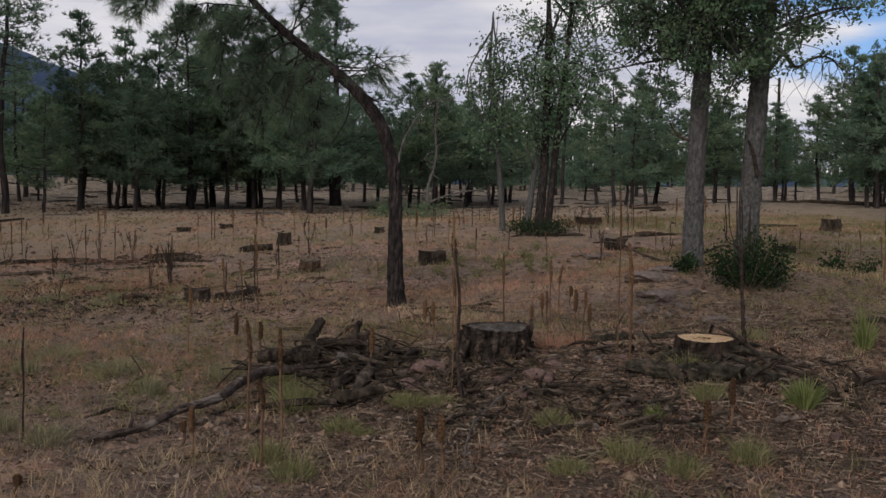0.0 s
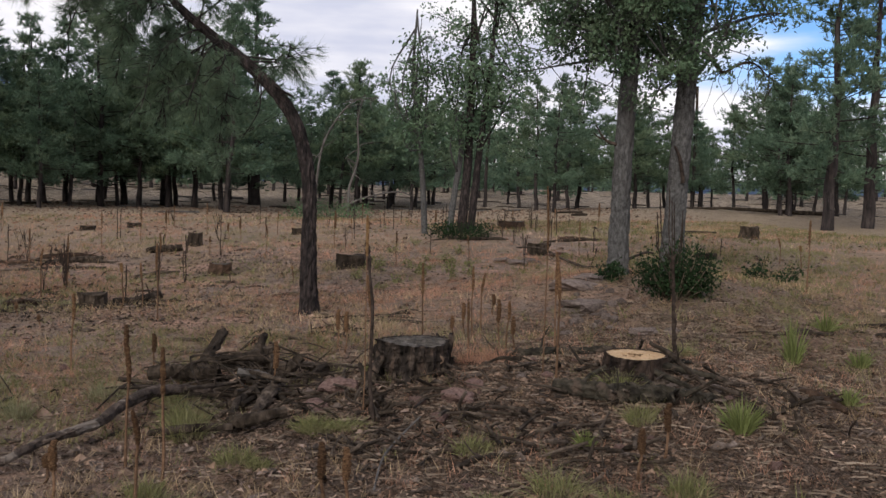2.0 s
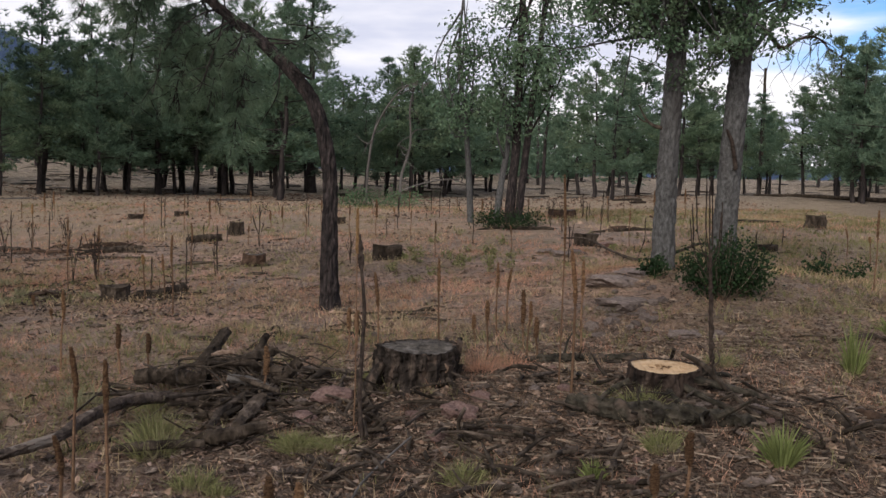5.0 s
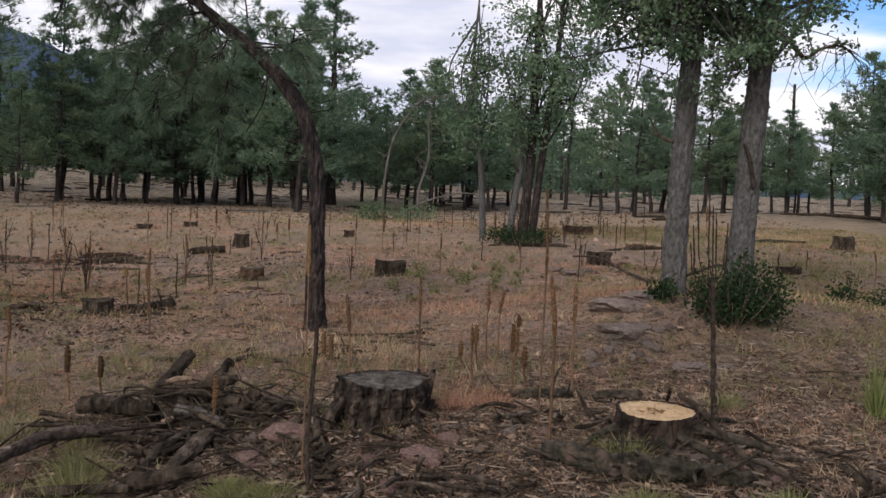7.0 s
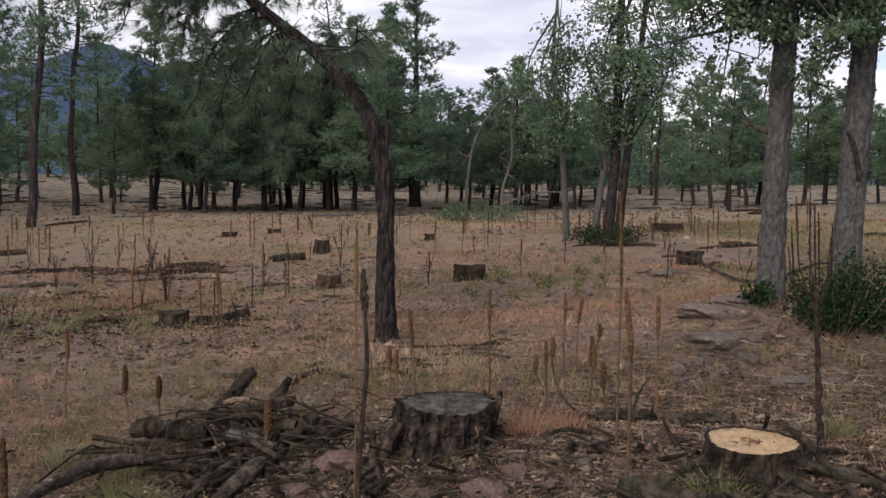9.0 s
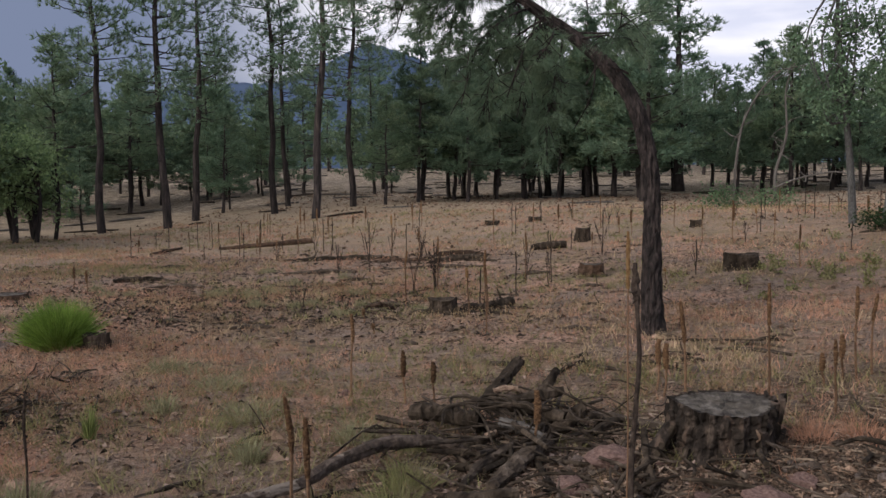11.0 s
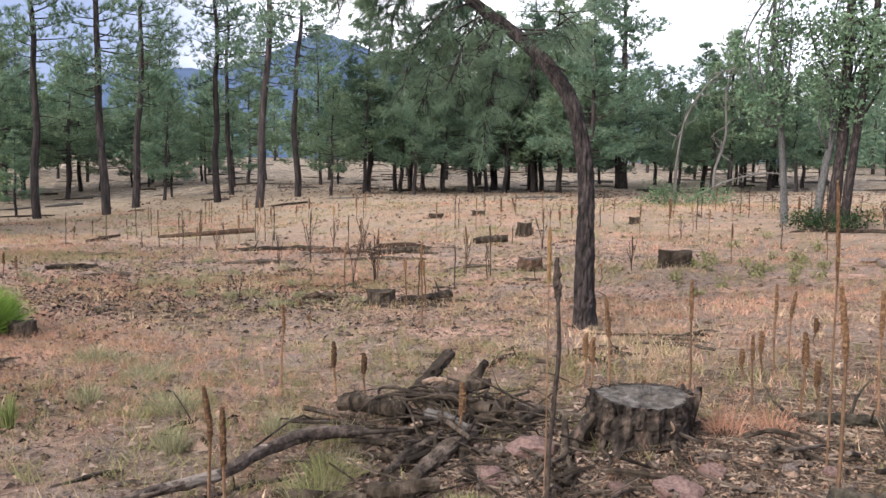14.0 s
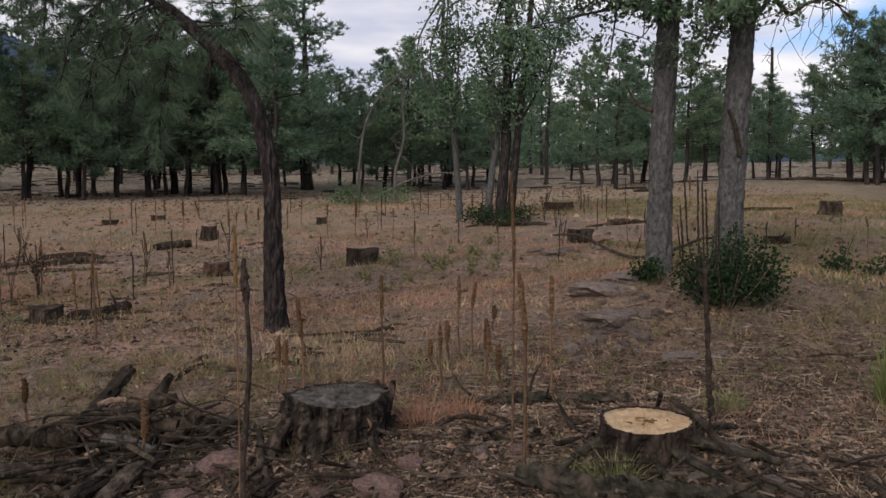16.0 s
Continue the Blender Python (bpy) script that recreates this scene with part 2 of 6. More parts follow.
M_CHAR = mat("weathered_dark_wood", [(0.010, 0.007, 0.005), (0.033, 0.025, 0.018), (0.090, 0.068, 0.051)], 11, 0.9, 1.0, 35, (1, 1, 0.25), obj=0.2)
M_GREY_WOOD = mat("grey_dead_wood", [(0.016, 0.012, 0.009), (0.050, 0.038, 0.029), (0.124, 0.097, 0.076)], 10, 0.9, 0.9, 40, obj=0.35)
M_CUT_GREY = mat("weathered_cut_wood", [(0.028, 0.024, 0.020), (0.072, 0.063, 0.054), (0.150, 0.134, 0.118)], 9, 0.85, 0.8, 50, spots=(7, 0.56, 0.66, (0.035, 0.030, 0.027)))
M_CUT_FRESH = mat("fresh_cut_wood", [(0.300, 0.195, 0.105), (0.405, 0.285, 0.170), (0.480, 0.365, 0.245)], 9, 0.75, 0.5, 60, spots=(8, 0.54, 0.70, (0.22, 0.14, 0.065)))
M_STUMP_RED = mat("rotten_red_wood", [(0.019, 0.012, 0.009), (0.050, 0.032, 0.022), (0.092, 0.058, 0.039)], 9, 0.95, 0.9, 30, obj=0.3)
# fresh stump's bark, darkened to carry the shade below the cut's rim
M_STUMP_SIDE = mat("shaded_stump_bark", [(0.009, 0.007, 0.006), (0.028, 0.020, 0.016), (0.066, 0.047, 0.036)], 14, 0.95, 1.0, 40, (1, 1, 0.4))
M_PATCH = mat("bare_wood_patch", [(0.10, 0.065, 0.045), (0.21, 0.145, 0.105), (0.30, 0.22, 0.165)], 24, 0.9, 0.8, 60)
M_STUMP_OLD = mat("old_stump_bark", [(0.006, 0.005, 0.004), (0.027, 0.021, 0.017), (0.105, 0.080, 0.063)], 14, 0.95, 1.0, 40, (1, 1, 0.4), spots=(13, 0.57, 0.66, (0.085, 0.06, 0.046)))
M_BRANCH = mat("bark_stripped_branch", [(0.018, 0.014, 0.011), (0.060, 0.045, 0.036), (0.140, 0.108, 0.088)], 14, 0.9, 1.0, 40, spots=(4.2, 0.56, 0.585, (0.17, 0.14, 0.115)))
M_MOSS = mat("mossy_bark", [(0.010, 0.008, 0.007), (0.034, 0.030, 0.022), (0.078, 0.064, 0.048)], 13, 0.95, 1.0, 40, spots=(7, 0.54, 0.62, (0.075, 0.055, 0.042)))
M_STALK = mat("dry_brown_stalk", [(0.068, 0.040, 0.026), (0.128, 0.076, 0.046), (0.192, 0.120, 0.072)], 20, 0.9, 0.4, 90, obj=0.35)
M_HEAD = mat("mullein_seed_head", [(0.050, 0.027, 0.016), (0.122, 0.068, 0.036), (0.216, 0.133, 0.072)], 60, 0.95, 1.0, 150, obj=0.4)
M_HEAD_TAN = mat("tan_seed_head", [(0.130, 0.072, 0.033), (0.221, 0.130, 0.058), (0.299, 0.189, 0.098)], 60, 0.95, 1.0, 150, obj=0.2)
M_STALK_DARK = mat("dark_dead_stalk", [(0.014, 0.010, 0.008), (0.036, 0.026, 0.021), (0.065, 0.049, 0.038)], 30, 0.9, 0.6, 90)
M_GRASS_RED = mat("reddish_dry_grass", [(0.262, 0.135, 0.084), (0.400, 0.216, 0.142), (0.515, 0.305, 0.212)], 0.7, 0.8, 0, island=0.35, through=0.25)
M_GRASS_STRAW = mat("straw_grass", [(0.228, 0.156, 0.086), (0.350, 0.258, 0.155), (0.470, 0.360, 0.235)], 0.7, 0.8, 0, island=0.35, through=0.25)
M_GRASS_GREEN = mat("grey_green_grass", [(0.112, 0.108, 0.046), (0.176, 0.166, 0.072), (0.250, 0.232, 0.108)], 0.7, 0.8, 0, island=0.35, through=0.25)
M_SCRAP = mat("bark_scraps", [(0.037, 0.027, 0.023), (0.150, 0.108, 0.087), (0.325, 0.240, 0.194)], 4, 0.95, 0, island=0.45)
M_BARK_PIECE = mat("fallen_bark", [(0.028, 0.022, 0.018), (0.102, 0.078, 0.063), (0.195, 0.155, 0.131)], 18, 0.95, 0.8, 60, obj=0.6)
M_LITTER = mat("bark_and_leaf_litter", [(0.013, 0.010, 0.008), (0.137, 0.090, 0.062), (0.275, 0.196, 0.145)], 5, 0.95, 0, island=0.65)
M_CHIP = mat("dark_bark_chips", [(0.010, 0.008, 0.007), (0.038, 0.030, 0.025), (0.105, 0.085, 0.070)], 6, 0.95, 0, island=0.6)
M_TWIG = mat("dry_twigs", [(0.038, 0.029, 0.022), (0.140, 0.107, 0.080), (0.210, 0.166, 0.126)], 3, 0.9, 0, island=0.6)
M_ROCK = mat("reddish_rock", [(0.096, 0.060, 0.051), (0.182, 0.116, 0.099), (0.278, 0.188, 0.160)], 6, 0.95, 0.9, 25, obj=0.3)
M_ROCK_GREY = mat("grey_rock", [(0.085, 0.065, 0.056), (0.162, 0.127, 0.110), (0.250, 0.203, 0.178)], 6, 0.95, 0.9, 25, obj=0.25)
# wooded hills with the distance haze painted into the base colour as blue
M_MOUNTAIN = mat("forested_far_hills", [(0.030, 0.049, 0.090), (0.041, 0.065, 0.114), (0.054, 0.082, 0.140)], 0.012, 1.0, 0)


# ---- shape helpers ----
def smooth01(t):
    t = np.clip(t, 0, 1)
    return t * t * (3 - 2 * t)


def ground_z(x, y):
    """Height of the meadow: a bank that rises ahead and to the right, low knolls, and a far rise."""
    def knoll(cx, cy, s):
        return np.exp(-((x - cx) ** 2 + (y - cy) ** 2) / s ** 2)
    r = np.hypot(x, y)
    z = (smooth01((y + 0.7 * x - 8) / 18) + 0.57 * knoll(3.6, 10, 2.4) + 0.13 * knoll(-0.7, 10, 2.2)
         + 0.33 * knoll(2.1, 5.8, 1.5) + 0.17 * knoll(0.3, 6.2, 0.75) - 0.06 * knoll(-0.9, 4.8, 1.5) + 0.75 * knoll(18, 40, 12)
         + 3.3 * smooth01((r - 35) / 75))
    near = np.exp(-(r / 45) ** 2)
    return z + near * (0.018 * np.sin(1.9 * x + 0.6 * y) * np.sin(1.3 * y - 0.5 * x + 1) + 0.008 * np.sin(5.1 * x + 1.7) * np.sin(4.3 * y + 2.2 * x))


def gz(x, y):
    return float(ground_z(np.float64(x), np.float64(y)))


class Geo:
    """Vertices and faces that grow."""

    def __init__(self):
        self.v, self.f, self.n = [], [], 0

    def add(self, v, f):
        v = np.asarray(v, float)
        self.v.append(v)
        self.f.extend((np.asarray(f) + self.n).tolist())
        self.n += len(v)
        return self

    def mesh(self, name, material, smooth=False):
        me = bpy.data.meshes.new(name)
        me.from_pydata(np.concatenate(self.v).tolist(), [], self.f)
        me.materials.append(material)
        if smooth:
            me.shade_smooth()
        return me


def part(name, geo, material, parent=None, label="", smooth=False):
    ob = new(name, geo.mesh(name, material, smooth))
    if parent is not None:
        ob.parent = parent
    if label:
        ob["label"] = label
    return ob


def thing(name, label, category, m=None, group="", kind=""):
    ob = tagged(new(name), label, category, group, kind)
    ob.empty_display_size = 0.2
    ob.matrix_basis = m if m is not None else Matrix()
    return ob


def unit(a):
    a = np.asarray(a, float)
    return a / np.maximum(np.linalg.norm(a, axis=-1, keepdims=True), 1e-9)


def spline(pts, n):
    """n points on a smooth curve through pts."""
    p = np.asarray(pts, float)
    p = np.vstack([2 * p[0] - p[1], p, 2 * p[-1] - p[-2]])
    out = []
    for s in np.linspace(0, len(p) - 3 - 1e-6, n):
        i, t = int(s), s - int(s)
        a, b, c, d = p[i:i + 4]
        out.append(0.5 * (2 * b + (c - a) * t + (2 * a - 5 * b + 4 * c - d) * t ** 2 + (3 * b - a - 3 * c + d) * t ** 3))
    return np.array(out)


def tube(geo, pts, radii, sides=7, rng=None, rough=0.0, furrow=0.0, flare=0.0):
    """A round, tapered, closed tube along pts; rough: uneven radius; furrow: depth of long bark ridges."""
    p = np.asarray(pts, float)
    n = len(p)
    r = np.interp(np.linspace(0, 1, n), np.linspace(0, 1, len(radii)), radii)
    t = unit(np.gradient(p, axis=0))
    ref = np.array([1.0, 0.2, 0.1]) if abs(t[0, 0]) < 0.8 else np.array([0.1, 0.2, 1.0])
    u = unit(np.cross(t, ref))
    w = np.cross(t, u)
    a = np.arange(sides) * 2 * np.pi / sides
    rad = np.repeat(r[:, None], sides, 1)
    if rng is not None and rough:
        k = rng.normal(0, rough, (n, sides))
        k = 0.5 * k + 0.25 * np.roll(k, 1, 1) + 0.25 * np.roll(k, 1, 0)
        rad = rad * (1 + k)
    if furrow:
        s = np.cumsum(np.r_[0, np.linalg.norm(np.diff(p, axis=0), axis=1)])[:, None]
        rad = rad - furrow * (0.5 + 0.5 * np.sin(a * 9 + 2.2 * np.sin(s * 5.0) + 1.5 * np.sin(s * 13 + a * 3))) ** 2
        rad = rad - furrow * 0.4 * (np.sin(s * 24 + 7 * np.sin(a * 2 + s * 2) + 4 * np.sin(a * 5 - s * 7)) > 0.8)
    if flare:
        s = np.linspace(0, 1, n)[:, None]
        rad = rad * (1 + flare * np.exp(-s * 9) * (1 + 0.35 * np.sin(a * 4 + 1)))
    v = p[:, None] + rad[..., None] * (np.cos(a)[None, :, None] * u[:, None] + np.sin(a)[None, :, None] * w[:, None])
    v = v.reshape(-1, 3)
    i, j = np.meshgrid(np.arange(n - 1), np.arange(sides), indexing="ij")
    q = np.stack([i * sides + j, i * sides + (j + 1) % sides, (i + 1) * sides + (j + 1) % sides, (i + 1) * sides + j], -1).reshape(-1, 4)
    geo.add(v, q)
    base = geo.n - len(v)
    geo.f.append(list(range(base + sides - 1, base - 1, -1)))
    geo.f.append(list(range(base + (n - 1) * sides, base + n * sides)))
    return geo


def needles(geo, at, along, rng, count=8, length=0.2, width=0.03, spread=0.9, droop=0.0):
    """Bursts of thin blades at the points at, opening round the directions along."""
    at, along = np.asarray(at, float), unit(along)
    m = len(at)
    d = along[:, None] + rng.normal(0, spread, (m, count, 3)) * 0.7
    d[..., 2] -= droop
    d = unit(d)
    ln = length * rng.uniform(0.65, 1.15, (m, count, 1))
    side = unit(np.cross(d, rng.normal(0, 1, (m, count, 3)))) * width * 0.5
    b = at[:, None] + d * ln * 0.05
    tip = at[:, None] + d * ln
    v = np.stack([b - side, b + side, tip], 2).reshape(-1, 3)
    geo.add(v, np.arange(len(v)).reshape(-1, 3))
    return geo


def leaves(geo, at, rng, size=0.07, width=0.6, up=0.3):
    """Small folded leaves: two triangles each, at the points at."""
    at = np.asarray(at, float)
    m = len(at)
    d = unit(rng.normal(0, 1, (m, 3)) + [0, 0, -0.25])
    nrm = unit(rng.normal(0, 1, (m, 3)) + [0, 0, up * 3])
    s = unit(np.cross(d, nrm))
    nrm = np.cross(s, d)
    ln = size * rng.uniform(0.6, 1.25, (m, 1))
    a, c = at, at + d * ln
    mid = at + d * ln * 0.55
    l, r = mid + s * ln * width * 0.5 + nrm * ln * 0.12, mid - s * ln * width * 0.5 + nrm * ln * 0.12
    v = np.stack([a, l, c, r], 1).reshape(-1, 3)
    i = np.arange(m)[:, None] * 4
    geo.add(v, np.concatenate([i + [0, 1, 2], i + [0, 2, 3]], 0))
    return geo


def blades(geo, x, y, z, rng, height, width, lean=0.35):
    """Upright grass blades, one thin triangle each."""
    m = len(x)
    a = rng.uniform(0, 2 * np.pi, m)
    hh = height * rng.uniform(0.5, 1.3, m)
    ww = width * rng.uniform(0.6, 1.3, m)
    ln = rng.normal(0, lean, (m, 2)) * hh[:, None]
    b = np.stack([x, y, z - 0.004], 1)
    s = np.stack([np.cos(a) * ww / 2, np.sin(a) * ww / 2, 0 * a], 1)
    tip = b + np.stack([ln[:, 0], ln[:, 1], hh], 1)
    v = np.stack([b - s, b + s, tip], 1).reshape(-1, 3)
    geo.add(v, np.arange(len(v)).reshape(-1, 3))
    return geo


# ---- the ground, one sheet to the horizon ----
def build_ground():
    n = 430
    s = np.linspace(-1, 1, n)
    ax = 3.2 * np.sinh(7.3 * s)
    X, Y = np.meshgrid(ax - 0.5, ax + 7.0, indexing="ij")
    Z = ground_z(X, Y)
    rng = np.random.default_rng(3)
    near = np.exp(-((X + 0.5) ** 2 + (Y - 7) ** 2) / 20 ** 2)
    Z = Z + near * rng.normal(0, 0.006, Z.shape)
    i, j = np.meshgrid(np.arange(n - 1), np.arange(n - 1), indexing="ij")
    f = np.stack([i * n + j, (i + 1) * n + j, (i + 1) * n + j + 1, i * n + j + 1], -1).reshape(-1, 4)
    g = Geo().add(np.stack([X, Y, Z], -1).reshape(-1, 3), f)
    tagged(part("ground", g, M_GROUND, smooth=True), "dry meadow floor of reddish grass, straw and bark litter", "ground", kind="structure")


def build_mountain():
    az = np.array([60, 48, 45, 43.5, 41, 37, 34, 31, 28, 26, 22, 17, 12, 5, 0, -10, -30, -60])
    el = np.array([.025, .04, .06, .085, .112, .122, .118, .142, .168, .158, .135, .115, .10, .085, .06, .045, .035, .03])
    n, k = 260, 16
    a = np.linspace(58, -58, n)
    e = np.interp(a, az[::-1], el[::-1])
    rng = np.random.default_rng(5)
    e = e + np.convolve(rng.normal(0, 0.004, n + 8), np.ones(9) / 9, "valid") + rng.normal(0, 0.0006, n)
    R = np.linspace(1000, 2200, k)
    t = (R - 1000) / 1200
    A = np.radians(a)[:, None]
    Z = (e[:, None] * 2200) * smooth01(t)[None] + rng.normal(0, 6, (n, k)) * t * (1 - t)
    X, Y = -np.sin(A) * R, np.cos(A) * R
    i, j = np.meshgrid(np.arange(n - 1), np.arange(k - 1), indexing="ij")
    f = np.stack([i * k + j, (i + 1) * k + j, (i + 1) * k + j + 1, i * k + j + 1], -1).reshape(-1, 4)
    g = Geo().add(np.stack([X, Y, Z], -1).reshape(-1, 3), f)
    # blue here is painted haze, not the colour of the trees
    tagged(part("backdrop", g, M_MOUNTAIN, smooth=True), "forested mountain and ridge far away, painted blue as if in haze", "mountain", kind="structure")


build_ground()
build_mountain()


# ---- trees ----
def pine(name, label, seed, H, base, reach, tr, tufts, bark, leaf, shape=0.8, length=0.24, width=0.04, count=8, category="pine tree", crook=0.12, group="pines"):
    """A pine: bare lower trunk, limbs from base up, needle bursts on their outer parts."""
    rng = np.random.default_rng(seed)
    root = thing(name, label, category, group=group)
    k = 14
    zs = np.linspace(-0.15, H, k)
    off = np.cumsum(rng.normal(0, crook * 0.35, (k, 2)), 0)
    off -= off[0]
    spine = np.c_[off, zs]
    wood, crown = Geo(), Geo()
    tube(wood, spline(spine, 30), [tr * 1.15, tr, tr * 0.75, tr * 0.4, 0.02], 9, rng, 0.06, flare=0.18)
    at, along = [], []
    nb = int(26 + H * 3)
    for b in range(nb):
        u = (b + rng.uniform(0, 1)) / nb
        z = base + (H - base) * u
        prof = (1 - u) ** shape * (0.55 + 0.45 * min(1, u * 6))
        ln = max(0.25, reach * prof * rng.uniform(0.55, 1.2))
        a = rng.uniform(0, 2 * np.pi)
        c = np.array([np.interp(z, zs, spine[:, 0]), np.interp(z, zs, spine[:, 1]), z])
        rise = rng.normal(0.12 + 0.4 * u, 0.16)
        tip = c + np.array([np.cos(a) * ln, np.sin(a) * ln, ln * rise])
        mid = (c + tip) / 2 + [0, 0, -0.08 * ln] + rng.normal(0, 0.05 * ln, 3)
        pts = spline([c, mid, tip], 5)
        tube(wood, pts, [0.012 + 0.009 * ln, 0.007], 4)
        m = max(2, int(tufts / nb * (0.35 + ln / reach * 1.5)))
        s = rng.uniform(0.30, 1.0, m) ** 0.7
        q = c + (mid - c) * np.minimum(1, s[:, None] * 2) + (tip - mid) * np.maximum(0, s[:, None] * 2 - 1)
        q = q + rng.normal(0, 0.10 + 0.085 * ln, (m, 3)) * [1, 1, 0.6]
        at.append(q)
        along.append(np.tile((tip - c) / ln * 0.6 + [0, 0, 0.45], (m, 1)))
    for b in range(rng.integers(4, 9)):          # dead stubs below the crown
        z = rng.uniform(base * 0.35, base)
        a = rng.uniform(0, 6.28)
        c = np.array([np.interp(z, zs, spine[:, 0]), np.interp(z, zs, spine[:, 1]), z])
        ln = rng.uniform(0.3, 1.1)
        tube(wood, spline([c, c + [np.cos(a) * ln * 0.6, np.sin(a) * ln * 0.6, 0.02], c + [np.cos(a) * ln, np.sin(a) * ln, -0.12 * ln]], 4), [0.018, 0.006], 4)
    needles(crown, np.concatenate(at), np.concatenate(along), rng, count, length, width)
    part("trunk", wood, bark, root)
    part("crown", crown, leaf, root)
    return root


def oak(name, label, seed, stems, crown_c, crown_r, n_clump, per, leaf_size, bark, leaf, group="oaks", limbs=16, sides=10, furrow=0.0, rings=40, category="oak tree", spread=0.28, pieces=(), start=0.45):
    """A broadleaf tree. stems: lists of points with radii; the crown: clumps of leaves on twigs in an uneven ellipsoid."""
    rng = np.random.default_rng(seed)
    root = thing(name, label, category, group=group)
    wood, crown = Geo(), Geo()
    tops = []
    for pts, radii in stems:
        sp = spline(pts, rings)
        tube(wood, sp, radii, sides, rng, 0.05, furrow, flare=0.12)
        tops.append(sp[int(rings * start):])
    tops = np.concatenate(tops)
    cc, cr = np.array(crown_c), np.array(crown_r)
    ends = []
    for _ in range(limbs):
        o = tops[rng.integers(len(tops))]
        d = unit(rng.normal(0, 1, 3)) * cr * rng.uniform(0.6, 1.05) + cc
        mid = (o + d) / 2 + rng.normal(0, 0.18, 3) + [0, 0, 0.15]
        sp = spline([o, mid, d], 8)
        tube(wood, sp, [0.03, 0.02, 0.006], 5, rng, 0.08)
        ends.append(sp[3:])
    ends = np.concatenate(ends)
    cl = []
    for _ in range(n_clump):
        o = ends[rng.integers(len(ends))]
        d = unit(rng.normal(0, 1, 3)) * rng.uniform(0.15, 0.75)
        e = o + d * [1, 1, 0.7]
        tube(wood, [o, (o + e) / 2 + rng.normal(0, 0.04, 3), e], [0.008, 0.003], 3)
        cl.append(e + rng.normal(0, spread, (per, 3)) * [1, 1, 0.75])
    leaves(crown, np.concatenate(cl), rng, leaf_size)
    part("trunk", wood, bark, root, smooth=furrow == 0)
    part("crown", crown, leaf, root)
    for nm, g, mt, lb in pieces:
        part(nm, g, mt, root, lb)
    return root


LABEL_TALL = "tall ponderosa pine with a long bare dark trunk"
LABEL_MID = "dense young pine with dark green needles"
tall = [pine("pine_tree", LABEL_TALL, 11 + i, 15.0, b, 2.3, 0.128, 900, M_PINE_BARK, M_NEEDLE, 0.5, 0.27, 0.045, 8, crook=0.22) for i, b in enumerate((4.2, 5.5, 3.6))]
mids = [pine("pine_tree", LABEL_MID, 31 + i, 7.5, b, r, 0.085, 1700, M_PINE_BARK, M_NEEDLE_B if i % 2 else M_NEEDLE, 0.85, 0.22, 0.042, 7) for i, (b, r) in enumerate(((1.4, 2.3), (1.8, 2.6), (1.2, 2.1), (1.9, 2.4)))]
far = [pine("pine_tree", "dark green pine in the wood beyond the meadow", 41 + i, 7.0, b, r, 0.085, 800, M_PINE_BARK, M_NEEDLE_B if i % 2 else M_NEEDLE, 0.8, 0.34, 0.08, 5) for i, (b, r) in enumerate(((1.7, 2.5), (2.0, 2.8), (1.5, 2.2)))]
cone = pine("pine_tree", "large conical pine with a full dark crown", 51, 11.0, 1.8, 2.5, 0.18, 1500, M_PINE_BARK, M_NEEDLE, 0.75, 0.28, 0.055, 8)
used = set()


def stand(model, x, y, H, own, turn=None, wide=1.0):
    """Places a tree model at (x, y), scaled from its own height to H."""
    k = H / own
    m = pose(x, y, gz(x, y), 0, 0, turn if turn is not None else (x * 77 + y * 131) % 360)
    if model.name not in used:
        used.add(model.name)
        ob = model
        ob.matrix_basis = m
    else:
        ob = copy_thing(model, m)
    ob.scale = (k * wide, k * wide, k)
    return ob


TALL = [(-26.0, 15.1, 14), (-27.3, 16.9, 13.5), (-28.9, 16.0, 12.6), (-36.4, 21.1, 12.7), (-24.8, 26.8, 15.2), (-23.0, 28.5, 16.2),
        (-24.1, 31.5, 14.9), (-20.8, 32.8, 14.2), (-22.5, 36.4, 12.6), (-16.7, 29.5, 15.5), (-17.9, 34.6, 13.6), (-9.7, 45.2, 13.1),
        (-32.3, 24.0, 10.4)]
MID = [(-23.8, 18.8, 6.4), (-32.6, 31.7, 8.9), (-26.8, 27.7, 3.4), (-32.3, 36.2, 7.3), (-25.0, 34.6, 5.2), (-16.6, 35.3, 4.8),
       (-16.6, 39.2, 9.0), (-16.1, 37.7, 6.3), (-16.2, 41.7, 7.0), (-15.3, 40.2, 6.8), (-13.6, 37.7, 5.8), (-15.3, 43.5, 6.3),
       (-13.4, 41.0, 6.1), (-13.9, 47.1, 5.9), (-11.9, 43.5, 6.0), (-11.4, 45.8, 7.0), (-8.1, 55.9, 5.8), (-4.7, 56.3, 7.0),
       (-1.5, 49.6, 7.8), (-0.2, 46.6, 8.0), (0.5, 53.6, 7.8), (9.8, 45.7, 7.1), (11.0, 60.7, 5.5), (13.1, 41.8, 6.6),
       (15.3, 45.2, 5.2), (18.9, 48.2, 5.2), (18.0, 44.0, 5.2), (21.5, 49.3, 4.6), (18.4, 39.7, 5.1), (18.8, 37.3, 7.0), (18.7, 35.1, 6.4)]
for i, (x, y, H) in enumerate(TALL):
    stand(tall[i % 3], x, y, H, 15.0)
for i, (x, y, H) in enumerate(MID):
    stand(mids[i % 4], x, y, H, 7.5, wide=1.15)
stand(cone, -6.0, 51.1, 13.0, 11.0, wide=1.2)
stand(cone, 15.0, 25.6, 9.6, 11.0)
stand(cone, 17.6, 27.5, 10.4, 11.0)


